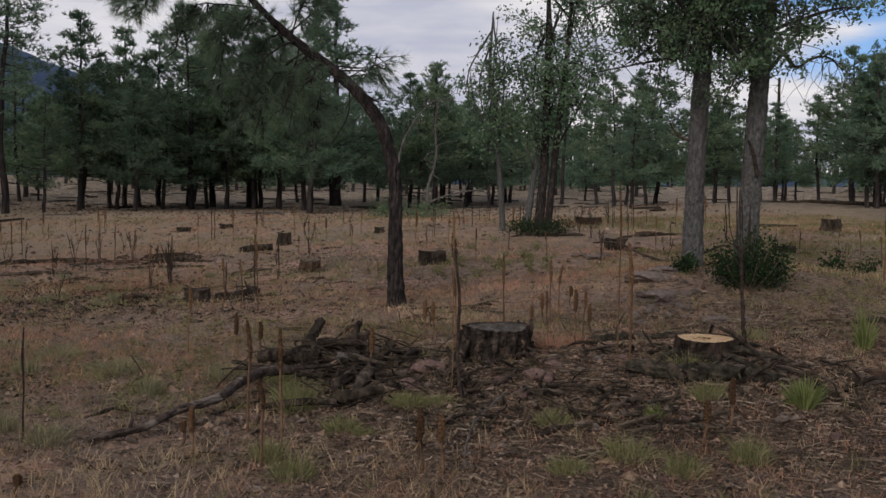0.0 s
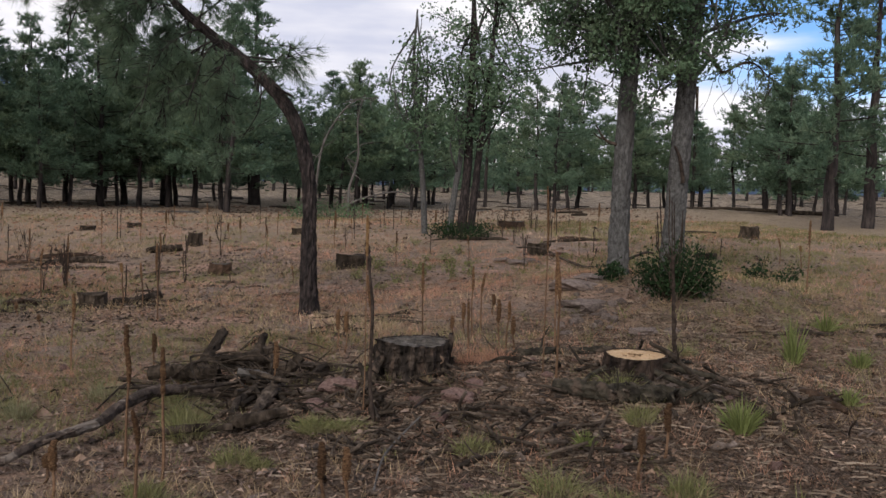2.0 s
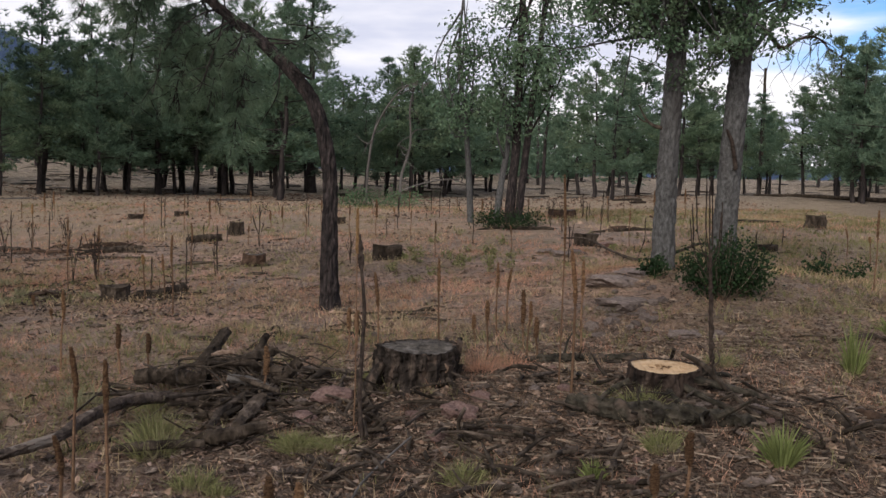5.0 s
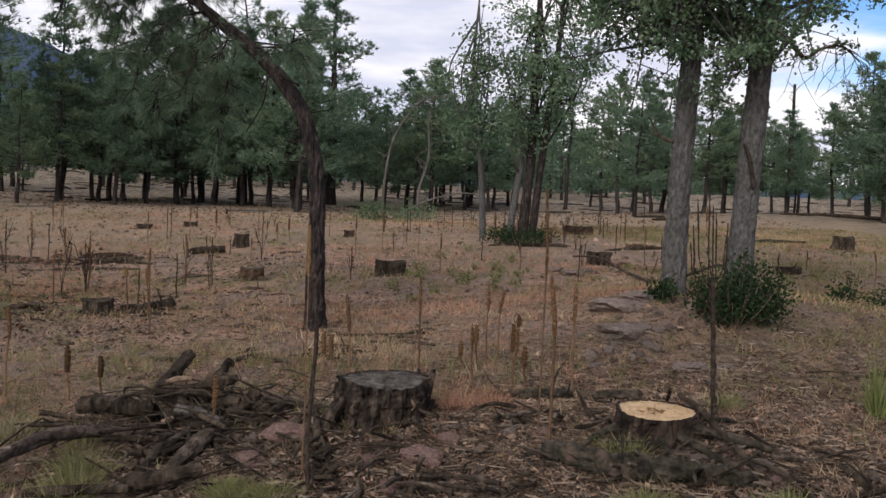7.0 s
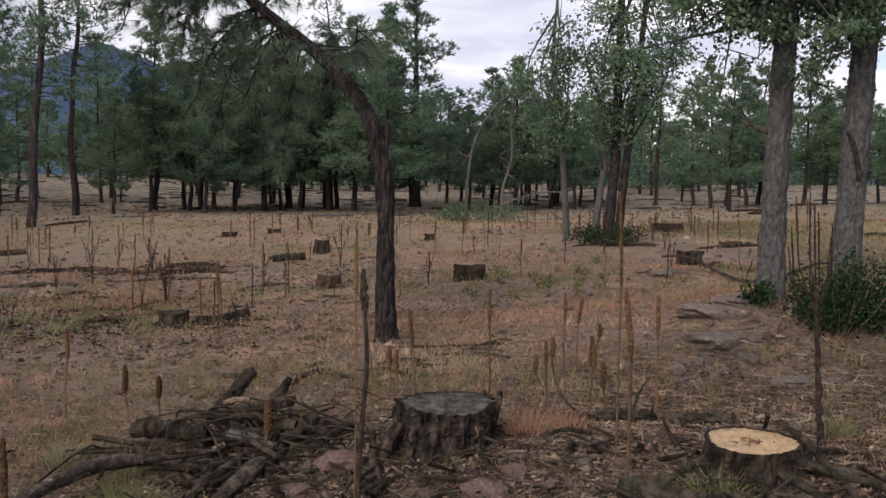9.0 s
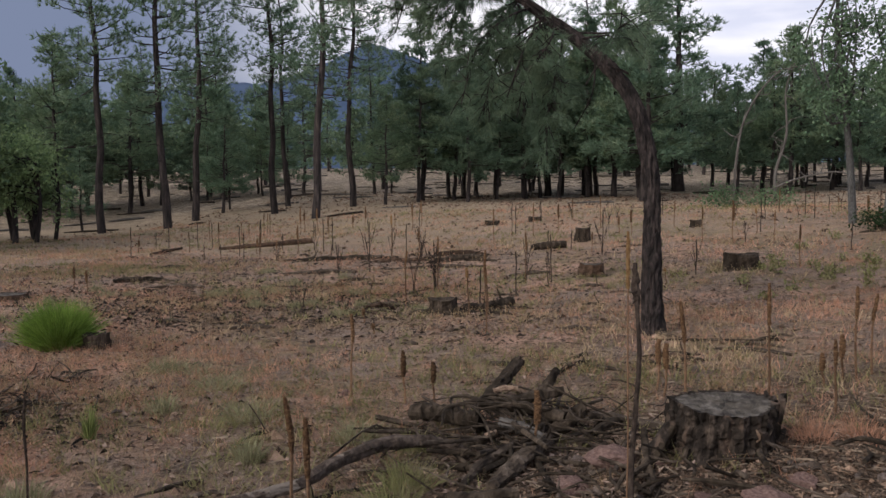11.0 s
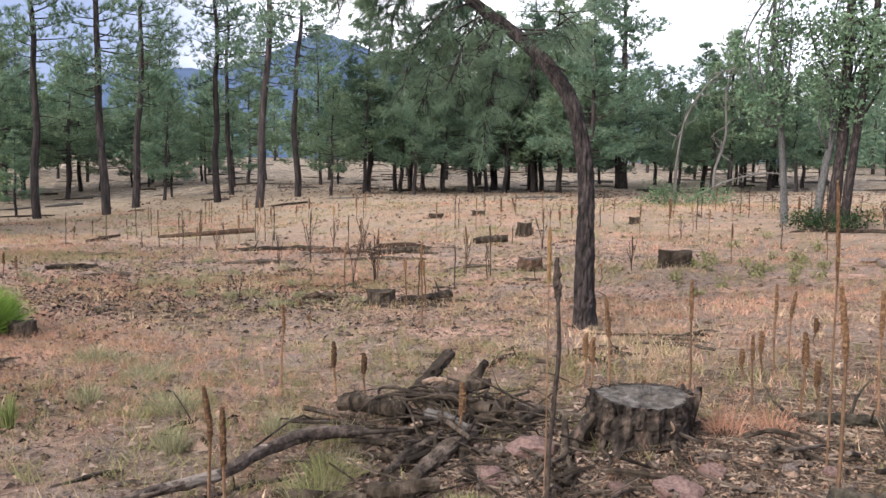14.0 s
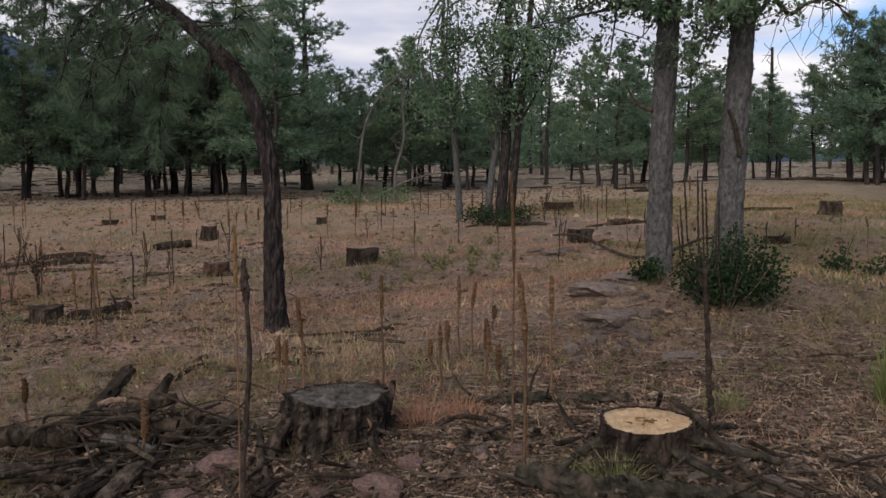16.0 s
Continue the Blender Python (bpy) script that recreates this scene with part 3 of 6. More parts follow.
def groves():
    """Close groups of young pines along the meadow's far edge."""
    rng = np.random.default_rng(55)
    for a0, a1, r0, r1, n, h0, h1 in ((8, 22, 38, 50, 15, 7.4, 10.0), (24, 40, 44, 58, 11, 3.6, 5.0), (-32, -12, 38, 56, 12, 4.6, 6.6), (-8, 6, 46, 60, 9, 5.5, 7.6), (44, 66, 34, 60, 12, 5.0, 8.0)):
        for k in range(n):
            a, r = radians(rng.uniform(a0, a1)), rng.uniform(r0, r1)
            stand(mids[k % 4], -math.sin(a) * r, math.cos(a) * r, rng.uniform(h0, h1), 7.5, wide=rng.uniform(1.0, 1.3))


groves()


def fill_forest():
    """The wood that closes the meadow all round, thinner where the far plain shows."""
    rng = np.random.default_rng(77)
    for k in range(70):                 # trees behind the first row
        a, r = radians(rng.uniform(-66, 70)), rng.uniform(50, 66)
        x, y = -math.sin(a) * r, math.cos(a) * r
        if k % 6 == 0:
            stand(tall[k % 3], x, y, rng.uniform(9, 12.5), 15.0)
        else:
            stand(far[k % 3], x, y, rng.uniform(4.6, 7.6), 7.0, wide=rng.uniform(1.0, 1.3))
    wood, crown = Geo(), Geo()          # the far wood, too many to count
    for k in range(300):
        a, r = radians(rng.uniform(-68, 72)), 68 + 85 * rng.uniform()
        x, y = -math.sin(a) * r, math.cos(a) * r
        z, H = gz(x, y), rng.uniform(5, 8.5)
        tube(wood, [(x, y, z - 0.2), (x + rng.normal(0, 0.1), y, z + H * 0.5), (x, y, z + H * 0.97)], [0.15, 0.11, 0.03], 5)
        m = 190
        u = rng.uniform(0, 1, m) ** 1.2
        w = H * 0.34 * (1 - u) ** 0.55 * np.sqrt(rng.uniform(0.05, 1, m))
        t = rng.uniform(0, 6.2832, m) 
        at = np.stack([x + np.cos(t) * w, y + np.sin(t) * w, z + H * (0.07 + 0.93 * u)], 1)
        along = np.stack([np.cos(t), np.sin(t), 0.6 + 0 * t], 1)
        needles(crown, at, along, rng, 5, 0.62, 0.17)
    wood_ob = tagged(part("far_wood", crown, M_NEEDLE), "distant pine wood seen between nearer trees", "woods", kind="stuff")
    part("trunk", wood, M_PINE_BARK, wood_ob)
    for k in range(26):                 # behind and beside the path
        a = 80 + k * 8
        r = rng.uniform(26, 45)
        stand(far[k % 3], -math.sin(radians(a)) * r, math.cos(radians(a)) * r, rng.uniform(5, 9), 7.0)


fill_forest()


# the bent pine in the meadow
def bent_pine():
    rng = np.random.default_rng(8)
    root = thing("bent_pine", "slender dark pine bent over to one side with drooping long needles", "pine tree")
    z0 = gz(-0.70, 10)
    wood, crown = Geo(), Geo()
    pts = [(-0.69, 10, z0 - 0.12), (-0.72, 10, 0.65), (-0.72, 10, 1.21), (-0.74, 10, 1.77), (-0.87, 10.02, 2.36), (-1.10, 10.10, 2.75),
           (-1.48, 10.22, 3.13), (-1.90, 10.32, 3.45), (-2.33, 10.35, 3.80), (-2.7, 10.3, 4.2), (-2.9, 10.2, 4.7), (-3.0, 10.1, 5.3)]
    sp = spline(pts, 180)
    tube(wood, sp, [0.108, 0.094, 0.089, 0.085, 0.084, 0.08, 0.073, 0.064, 0.052, 0.04, 0.028, 0.015], 30, rng, 0.035, 0.02, flare=0.25)
    part("trunk", wood, M_PINE_DARK, root)
    at, along = [], []

    def limb(start, mids_, end, r, tuft, twig=0.35):
        limbs = Geo()
        p = spline([start, *mids_, end], 16)
        tube(limbs, p, [r, r * 0.6, 0.006], 6, rng, 0.08)
        for _ in range(int(tuft * 0.95)):
            s = rng.uniform(0.25, 1)
            o = p[int(s * 15)]
            d = unit(unit(p[-1] - p[0]) * 0.5 + rng.normal(0, 0.6, 3) + [0, 0, -0.25])
            e = o + d * rng.uniform(0.1, twig)
            tube(limbs, [o, (o + e) / 2 + rng.normal(0, 0.02, 3), e], [0.007, 0.004], 3)
            at.append(e)
            along.append(d)
            if rng.uniform() < 0.7:
                at.append(o + (e - o) * 0.6)
                along.append(d)
        part("limb", limbs, M_PINE_DARK, root)

    tip = np.array(sp[-1])
    # thin limbs that hang from the leaning top
    limb(sp[112], [(-1.95, 9.9, 3.2)], (-2.1, 9.6, 2.55), 0.014, 24)
    limb(sp[120], [(-2.2, 9.9, 3.4), (-2.45, 9.7, 3.1)], (-2.6, 9.6, 2.5), 0.014, 34)
    limb(sp[134], [(-2.7, 10.2, 3.9), (-2.95, 10.3, 3.6)], (-3.05, 10.3, 2.95), 0.012, 70, 0.3)
    limb(sp[144], [(-3.1, 9.8, 4.4), (-3.5, 9.5, 4.2)], (-3.8, 9.4, 3.6), 0.012, 70, 0.32)
    limb(sp[150], [(-3.2, 10.0, 4.7), (-3.7, 10.1, 4.5)], (-4.1, 10.1, 3.8), 0.012, 70, 0.32)
    limb(sp[104], [(-1.2, 10.4, 3.25), (-1.1, 10.5, 3.35)], (-0.95, 10.6, 3.25), 0.012, 14)
    limb(sp[96], [(-0.98, 9.9, 3.1)], (-0.88, 9.8, 3.0), 0.010, 10, 0.24)
    limb(sp[100], [(-1.05, 9.8, 3.15)], (-0.95, 9.6, 3.3), 0.012, 14)
    limb(sp[124], [(-1.9, 10.4, 3.9)], (-1.6, 10.5, 4.2), 0.014, 16)
    limb(sp[148], [(-2.4, 9.6, 4.4)], (-1.9, 9.3, 4.4), 0.014, 20)
    limb(sp[156], [(-3.2, 9.6, 4.8)], (-3.8, 9.3, 4.6), 0.014, 30)
    limb(sp[164], [(-2.5, 10.3, 5.2)], (-2.1, 10.6, 5.3), 0.014, 20)
    limb(sp[130], [(-2.5, 9.9, 3.75), (-2.75, 9.7, 3.7)], (-2.95, 9.6, 3.4), 0.012, 70, 0.3)
    limb(sp[126], [(-2.3, 10.5, 3.7), (-2.5, 10.6, 3.6)], (-2.75, 10.7, 3.2), 0.012, 60, 0.3)
    limb(sp[138], [(-3.0, 10.2, 4.0), (-3.3, 10.0, 3.9)], (-3.5, 9.9, 3.35), 0.012, 70, 0.3)
    limb(sp[160], [(-3.3, 10.4, 4.9), (-3.9, 10.5, 4.6)], (-4.4, 10.5, 4.0), 0.012, 60, 0.32)
    limb(sp[122], [(-2.0, 10.1, 3.85), (-1.9, 10.0, 4.0)], (-1.75, 9.9, 4.1), 0.012, 40, 0.3)
    limb(sp[116], [(-1.85, 10.4, 3.0)], (-1.8, 10.5, 2.5), 0.012, 24)
    limb(sp[118], [(-2.05, 10.3, 3.3), (-2.2, 10.3, 3.0)], (-2.25, 10.3, 2.6), 0.012, 30, 0.3)
    limb(sp[110], [(-1.75, 9.9, 3.1), (-1.95, 9.8, 2.8)], (-2.05, 9.75, 2.35), 0.012, 32, 0.3)
    limb(sp[114], [(-2.15, 10.0, 3.2), (-2.35, 9.9, 2.9)], (-2.45, 9.85, 2.4), 0.014, 52, 0.34)
    limb(sp[106], [(-1.68, 10.0, 2.9), (-1.76, 9.95, 2.5)], (-1.8, 9.95, 1.95), 0.013, 54, 0.28)
    limb(sp[170], [(-3.2, 10.0, 5.5)], (-3.5, 10.1, 5.6), 0.02, 24)
    limb(sp[176], [tip + [0, 0, 0.2]], tip + [0.1, 0, 0.5], 0.015, 24)
    limb(sp[88], [(-0.95, 9.9, 2.75), (-1.2, 9.85, 2.85)], (-1.35, 9.8, 2.65), 0.016, 0)
    limb(sp[92], [(-1.35, 10.1, 2.6)], (-1.55, 10.15, 2.25), 0.012, 0)
    needles(crown, at, along, rng, 28, 0.19, 0.0055, 0.75, 0.2)
    part("crown", crown, M_NEEDLE_NEAR, root)


bent_pine()


# the two grey oaks, with scars and dead twigs
def grey_oaks():
    z1, z2 = gz(3.21, 10.3), gz(3.95, 10.3)
    snag = Geo()
    srng = np.random.default_rng(14)
    tube(snag, spline([(3.12, 10.28, 2.36), (2.98, 10.25, 2.40), (2.90, 10.25, 2.48), (2.82, 10.25, 2.62)], 12), [0.022, 0.018, 0.012, 0.006], 6, srng, 0.15)
    tube(snag, spline([(2.95, 10.25, 2.43), (2.86, 10.22, 2.44), (2.78, 10.2, 2.5)], 8), [0.012, 0.009, 0.004], 5, srng, 0.15)
    oak("oak_tree", "grey oak with furrowed bark and a dark leafy crown", 61,
        [([(3.20, 10.3, z1 - 0.15), (3.20, 10.3, 1.3), (3.21, 10.3, 2.06), (3.24, 10.3, 2.9), (3.27, 10.32, 3.6), (3.2, 10.4, 4.8), (3.3, 10.3, 6.2)],
          [0.145, 0.128, 0.122, 0.118, 0.112, 0.085, 0.03])],
        (2.9, 10.3, 4.1), (1.5, 1.4, 1.55), 280, 58, 0.062, M_OAK_BARK, M_OAK_LEAF, limbs=34, sides=26, furrow=0.012, rings=100, spread=0.095, start=0.55,
        pieces=(("dead_branch", snag, M_GREY_WOOD, "crooked dead branch stub"),))
    dead = Geo()
    rng = np.random.default_rng(4)
    main = spline([(4.05, 10.3, 3.75), (4.3, 10.25, 3.5), (4.45, 10.2, 3.32), (4.62, 10.2, 3.42), (4.85, 10.2, 3.46), (5.05, 10.2, 3.3)], 20)
    tube(dead, main, [0.035, 0.028, 0.02, 0.014, 0.006], 6, rng, 0.1)
    for i in range(26):
        o = main[rng.integers(7, 20)]
        e = o + np.array([rng.normal(0, 0.2), rng.normal(0, 0.15), -rng.uniform(0.05, 0.6)])
        tube(dead, spline([o, o + (e - o) * 0.35 + rng.normal(0, 0.07, 3), o + (e - o) * 0.7 + rng.normal(0, 0.07, 3), e], 8), [0.0045, 0.002], 4)
    knot = Geo()
    tube(knot, spline([(3.84, 10.17, 2.36), (3.90, 10.145, 2.22), (3.94, 10.14, 2.02), (3.96, 10.14, 1.90)], 12), [0.016, 0.024, 0.026, 0.03], 8, rng, 0.1)
    oak("oak_tree", "stout grey oak with a long dark scar and dead twigs", 62,
        [([(3.90, 10.3, z2 - 0.15), (3.93, 10.3, 1.4), (3.96, 10.3, 2.06), (4.0, 10.3, 2.9), (4.05, 10.3, 3.6), (4.15, 10.35, 4.8), (4.0, 10.4, 6.4)],
          [0.16, 0.138, 0.132, 0.128, 0.12, 0.09, 0.03])],
        (4.0, 10.4, 4.15), (1.2, 1.4, 1.55), 235, 58, 0.062, M_OAK_BARK, M_OAK_LEAF, limbs=32, sides=28, furrow=0.013, rings=100, spread=0.095, start=0.55,
        pieces=(("dead_branch", dead, M_CHAR, "bare dead twigs"), ("bark_scar", knot, M_STALK_DARK, "black bark scar")))


grey_oaks()


def middle_oaks():
    """The leaning group beyond the meadow, the thin pale oak, and the leafy oaks by the plain."""
    def st(a, r):
        return (a, r)
    z = gz(2.5, 20.5)
    oak("oak_tree", "two dark oak trunks with an open leafy crown", 63,
        [st([(2.45, 20.5, z - .15), (2.53, 20.5, 1.9), (2.60, 20.6, 2.82), (2.64, 20.7, 4.59), (2.66, 20.8, 6.2), (2.6, 20.8, 7.6)], [0.12, 0.11, 0.105, 0.09, 0.07, 0.03]),
         st([(2.67, 20.5, z - .15), (2.80, 20.5, 2.3), (2.93, 20.6, 3.51), (3.12, 20.7, 5.28), (3.25, 20.8, 7.2)], [0.09, 0.085, 0.08, 0.065, 0.03])],
        (3.0, 20.6, 5.35), (1.35, 1.4, 2.3), 225, 34, 0.098, M_PINE_DARK, M_OAK_LEAF, limbs=30, spread=0.17, start=0.35)
    oak("oak_tree", "slender pale oak stem leaning against a dark oak", 69,
        [st([(2.13, 20.45, z - .15), (2.28, 20.5, 1.95), (2.41, 20.6, 2.82), (2.44, 20.65, 3.9)], [0.085, 0.075, 0.065, 0.03])],
        (2.40, 20.6, 3.7), (0.4, 0.5, 0.6), 30, 34, 0.098, M_OAK_BARK, M_OAK_LEAF, limbs=8, spread=0.16)
    z = gz(1.58, 20.6)
    oak("oak_tree", "thin pale oak with a narrow leafy crown", 64,
        [st([(1.57, 20.56, z - .15), (1.50, 20.6, 1.9), (1.40, 20.65, 3.0), (1.20, 20.8, 4.84), (1.26, 20.9, 6.4)], [0.075, 0.07, 0.062, 0.045, 0.02])],
        (1.25, 20.7, 4.6), (0.62, 0.9, 2.1), 105, 32, 0.098, M_OAK_BARK, M_OAK_LEAF, limbs=22, spread=0.16, start=0.35)
    for x, y, H, w, n, lf, sd, lb in ((-21.2, 15.7, 6.0, 1.7, 400, M_OAK_MEADOW, 65, "tall leafy oak with several stems at the meadow's edge"), (-22.6, 16.9, 5.2, 1.4, 260, M_OAK_MEADOW, 70, "leafy oak close behind a taller one"),
                                      (-22.9, 21.2, 3.5, 1.15, 200, M_OAK_BRIGHT, 66, "low bright green oak with many thin stems"), (-23.6, 22.6, 3.7, 1.1, 170, M_OAK_BRIGHT, 67, "low bright green oak with many thin stems")):
        z = gz(x, y)
        oak("oak_tree", lb, sd,
            [st([(x, y, z - .15), (x - 0.12, y + 0.1, z + H * 0.35), (x - 0.35, y, z + H * 0.9)], [0.10, 0.085, 0.03]),
             st([(x - 0.5, y + 0.4, z - .15), (x - 0.7, y + 0.3, z + H * 0.35), (x - 0.9, y, z + H * 0.8)], [0.09, 0.075, 0.03]),
             st([(x + 0.35, y + 0.5, z - .15), (x + 0.6, y + 0.5, z + H * 0.35), (x + 0.7, y + 0.3, z + H * 0.75)], [0.075, 0.06, 0.03])],
            (x - 0.3, y, z + H * 0.62), (w, w, H * 0.37), n, 40, 0.13, M_PINE_BARK, lf, limbs=44, spread=0.21)
    # leaning young tree
    z = gz(-13.9, 12.8)
    oak("young_tree", "young dark tree with a leaning thin trunk and full crown", 68,
        [st([(-13.78, 12.64, z - .15), (-13.95, 12.6, z + 1.2), (-14.15, 12.58, z + 2.4), (-14.3, 12.56, z + 3.9)], [0.085, 0.075, 0.06, 0.02])],
        (-14.3, 12.55, z + 3.25), (0.78, 0.8, 1.15), 190, 36, 0.105, M_PINE_BARK, M_OAK_MEADOW, limbs=30, spread=0.16)


middle_oaks()


def bare_tree(name, label, pts, radii, seed, material, twigs=14, ln=0.9):
    rng = np.random.default_rng(seed)
    root = thing(name, label, "dead tree", group="dead trees")
    g = Geo()
    sp = spline(pts, 30)
    tube(g, sp, radii, 9, rng, 0.07)
    for _ in range(twigs):
        o = sp[rng.integers(10, 30)]
        e = o + unit(rng.normal(0, 1, 3) + [0, 0, 0.3]) * ln * rng.uniform(0.4, 1)
        b = Geo()
        tube(b, spline([o, (o + e) / 2 + rng.normal(0, 0.08, 3), e], 6), [0.025, 0.007], 4)
        part("branch", b, material, root)
    part("trunk", g, material, root)


def dead_trees():
    for (x, y), pts, rr, sd in (((-1.7, 33.5), [(0, 0), (0.05, 1.6), (0.35, 3.2), (1.3, 4.6), (2.4, 4.9)], [0.055, 0.05, 0.038, 0.024, 0.012], 1),
                                ((-0.4, 35.6), [(0, 0), (0.0, 1.2), (0.35, 2.6), (0.3, 4.2), (0.6, 5.2)], [0.065, 0.06, 0.045, 0.03, 0.012], 2)):
        z = gz(x, y)
        bare_tree("dead_tree", "bleached bare trunk of a dead tree", [(x + a, y, z - 0.1 + b) for a, b in pts], rr, sd, M_PALE_BARK)
    x, y = 18.9, 46.1
    z = gz(x, y)
    bare_tree("dead_tree", "broken tall snag standing above the trees", [(x, y, z - 0.1), (x + 0.05, y, z + 4), (x + 0.02, y, z + 6.9)], [0.12, 0.10, 0.07], 3, M_CHAR, 12, 0.8)
    # fallen pale branches by the dead trees
    z = gz(-0.4, 33.0)
    bare_tree("fallen_tree", "pale fallen branch propped above the grass", [(-1.2, 33, z), (0, 33, z + 0.7), (1.4, 33, z + 1.05), (2.2, 33, z + 0.9)], [0.045, 0.04, 0.03, 0.012], 5, M_PALE_BARK, 8, 0.6)


dead_trees()


# ---- stumps and logs ----
def stump(label, x, y, r, h, bark, cut, seed, lean=(0, 0), ragged=0.03, sides=30, flare=0.35, patches=(), group="tree stumps", rows=9, lumps=0.02, slabs=()):
    """A sawn stump: uneven furrowed body with root flare, and a cut face with a rim and rings."""
    rng = np.random.default_rng(seed)
    root = thing("tree_stump", label, "stump", pose(x, y, gz(x, y)), group=group)
    a = np.arange(sides) * 2 * np.pi / sides
    lob = 1 + 0.07 * np.sin(2 * a + rng.uniform(0, 6)) + 0.05 * np.sin(3 * a + rng.uniform(0, 6)) + rng.normal(0, 0.025, sides)
    g = Geo()
    levels = np.linspace(0, 1, rows)
    lump = rng.normal(0, lumps, (rows, sides))
    lump = lump + 0.6 * np.roll(lump, 1, 1)
    lump = lump + 0.9 * np.roll(lump, 1, 0) + 0.8 * np.roll(lump, 2, 0)
    top = h * (1 + ragged * np.sin(2 * a + 1)) + rng.normal(0, ragged * 0.25 * h, sides)
    v = []
    for lv, s in enumerate(levels):
        roots = 1 + flare * np.exp(-s * 4.5) * (0.6 + 0.6 * np.sin(5 * a + seed))
        fur = 1 - 0.035 * (np.sin(a * 11 + 3 * s + seed) + 0.6 * np.sin(a * 19 - 4 * s) > 0.3) * (1 - 0.4 * s) + lump[lv]
        rr = r * lob * roots * fur
        v.append(np.stack([np.cos(a) * rr + lean[0] * s, np.sin(a) * rr + lean[1] * s, -0.06 + (top + 0.06) * s], 1))
    rim = np.stack([np.cos(a) * r * lob * 0.93 + lean[0], np.sin(a) * r * lob * 0.93 + lean[1], top - 0.004], 1)
    v.append(rim)
    n = len(v)
    v = np.concatenate(v)
    i, j = np.meshgrid(np.arange(n - 1), np.arange(sides), indexing="ij")
    f = np.stack([i * sides + j, i * sides + (j + 1) % sides, (i + 1) * sides + (j + 1) % sides, (i + 1) * sides + j], -1).reshape(-1, 4)
    g.add(v, f)
    part("bark", g, bark, root)
    c = Geo()
    k = 9
    vv = [np.array([[lean[0], lean[1], h - 0.012]])]
    for q in range(1, k + 1):
        s = q / k
        zz = (h - 0.012) * (1 - s) + (top - 0.007) * s + (0.004 if q % 2 else -0.003) * (q < k) + rng.normal(0, 0.0025, sides) * (q < k)
        vv.append(np.stack([np.cos(a) * r * lob * 0.94 * s + lean[0], np.sin(a) * r * lob * 0.94 * s + lean[1], zz], 1))
    vv = np.concatenate(vv)
    ff = [[0, 1 + t, 1 + (t + 1) % sides] for t in range(sides)]
    c.add(vv, ff)
    for q in range(k - 1):
        b = 1 + q * sides
        c.f.extend([[b + t, b + (t + 1) % sides, b + sides + (t + 1) % sides, b + sides + t] for t in range(sides)])
    part("cut_face", c, cut, root)
    for (pa, z0, w, hh, pm) in patches:
        p = Geo()
        aa = np.linspace(pa - w, pa + w, 7)
        zz = np.linspace(z0, z0 + hh, 6)
        A, Z = np.meshgrid(aa, zz, indexing="ij")
        edge = np.maximum(0, np.sin(np.pi * (A - pa + w) / (2 * w)) * np.sin(np.pi * (Z - z0) / hh))
        R = np.interp(A % 6.2832, np.r_[a, 6.2832], np.r_[r * lob, r * lob[0]]) * (1 + flare * np.exp(-Z / h * 4.5)) - 0.02 + 0.04 * edge ** 0.5 + rng.normal(0, 0.004, A.shape)
        p.add(np.stack([np.cos(A) * R, np.sin(A) * R, Z], -1).reshape(-1, 3),
              [[u * 6 + w_, (u + 1) * 6 + w_, (u + 1) * 6 + w_ + 1, u * 6 + w_ + 1] for u in range(6) for w_ in range(5)])
        part("bare_wood", p, pm, root, "patch of pale bare wood")
    for (pa, w, z0, z1, out) in slabs:
        p = Geo()
        A, Z = np.meshgrid(np.linspace(pa - w, pa + w, 5), np.linspace(z0, z1, 6), indexing="ij")
        Z = Z + rng.normal(0, 0.012, A.shape) * (Z > z0 + 0.02)
        R = np.interp(A % 6.2832, np.r_[a, 6.2832], np.r_[r * lob, r * lob[0]]) + out * (0.4 + 0.6 * (Z - z0) / (z1 - z0)) + rng.normal(0, 0.006, A.shape)
        out_, in_ = [np.stack([np.cos(A) * q, np.sin(A) * q, Z], -1).reshape(-1, 3) for q in (R, R - 0.025)]
        q = np.array([[u * 6 + e, (u + 1) * 6 + e, (u + 1) * 6 + e + 1, u * 6 + e + 1] for u in range(4) for e in range(5)])
        rim = [u * 6 for u in range(5)] + [24 + e for e in range(1, 6)] + [u * 6 + 5 for u in (3, 2, 1, 0)] + [4, 3, 2, 1]
        side = [[rim[(t + 1) % len(rim)], u, u + 30, rim[(t + 1) % len(rim)] + 30] for t, u in enumerate(rim)]
        p.add(np.concatenate([out_, in_]), np.concatenate([q, q[:, ::-1] + 30, np.array(side)]))
        part("bark_slab", p, bark, root, "loose slab of old bark")
    return root


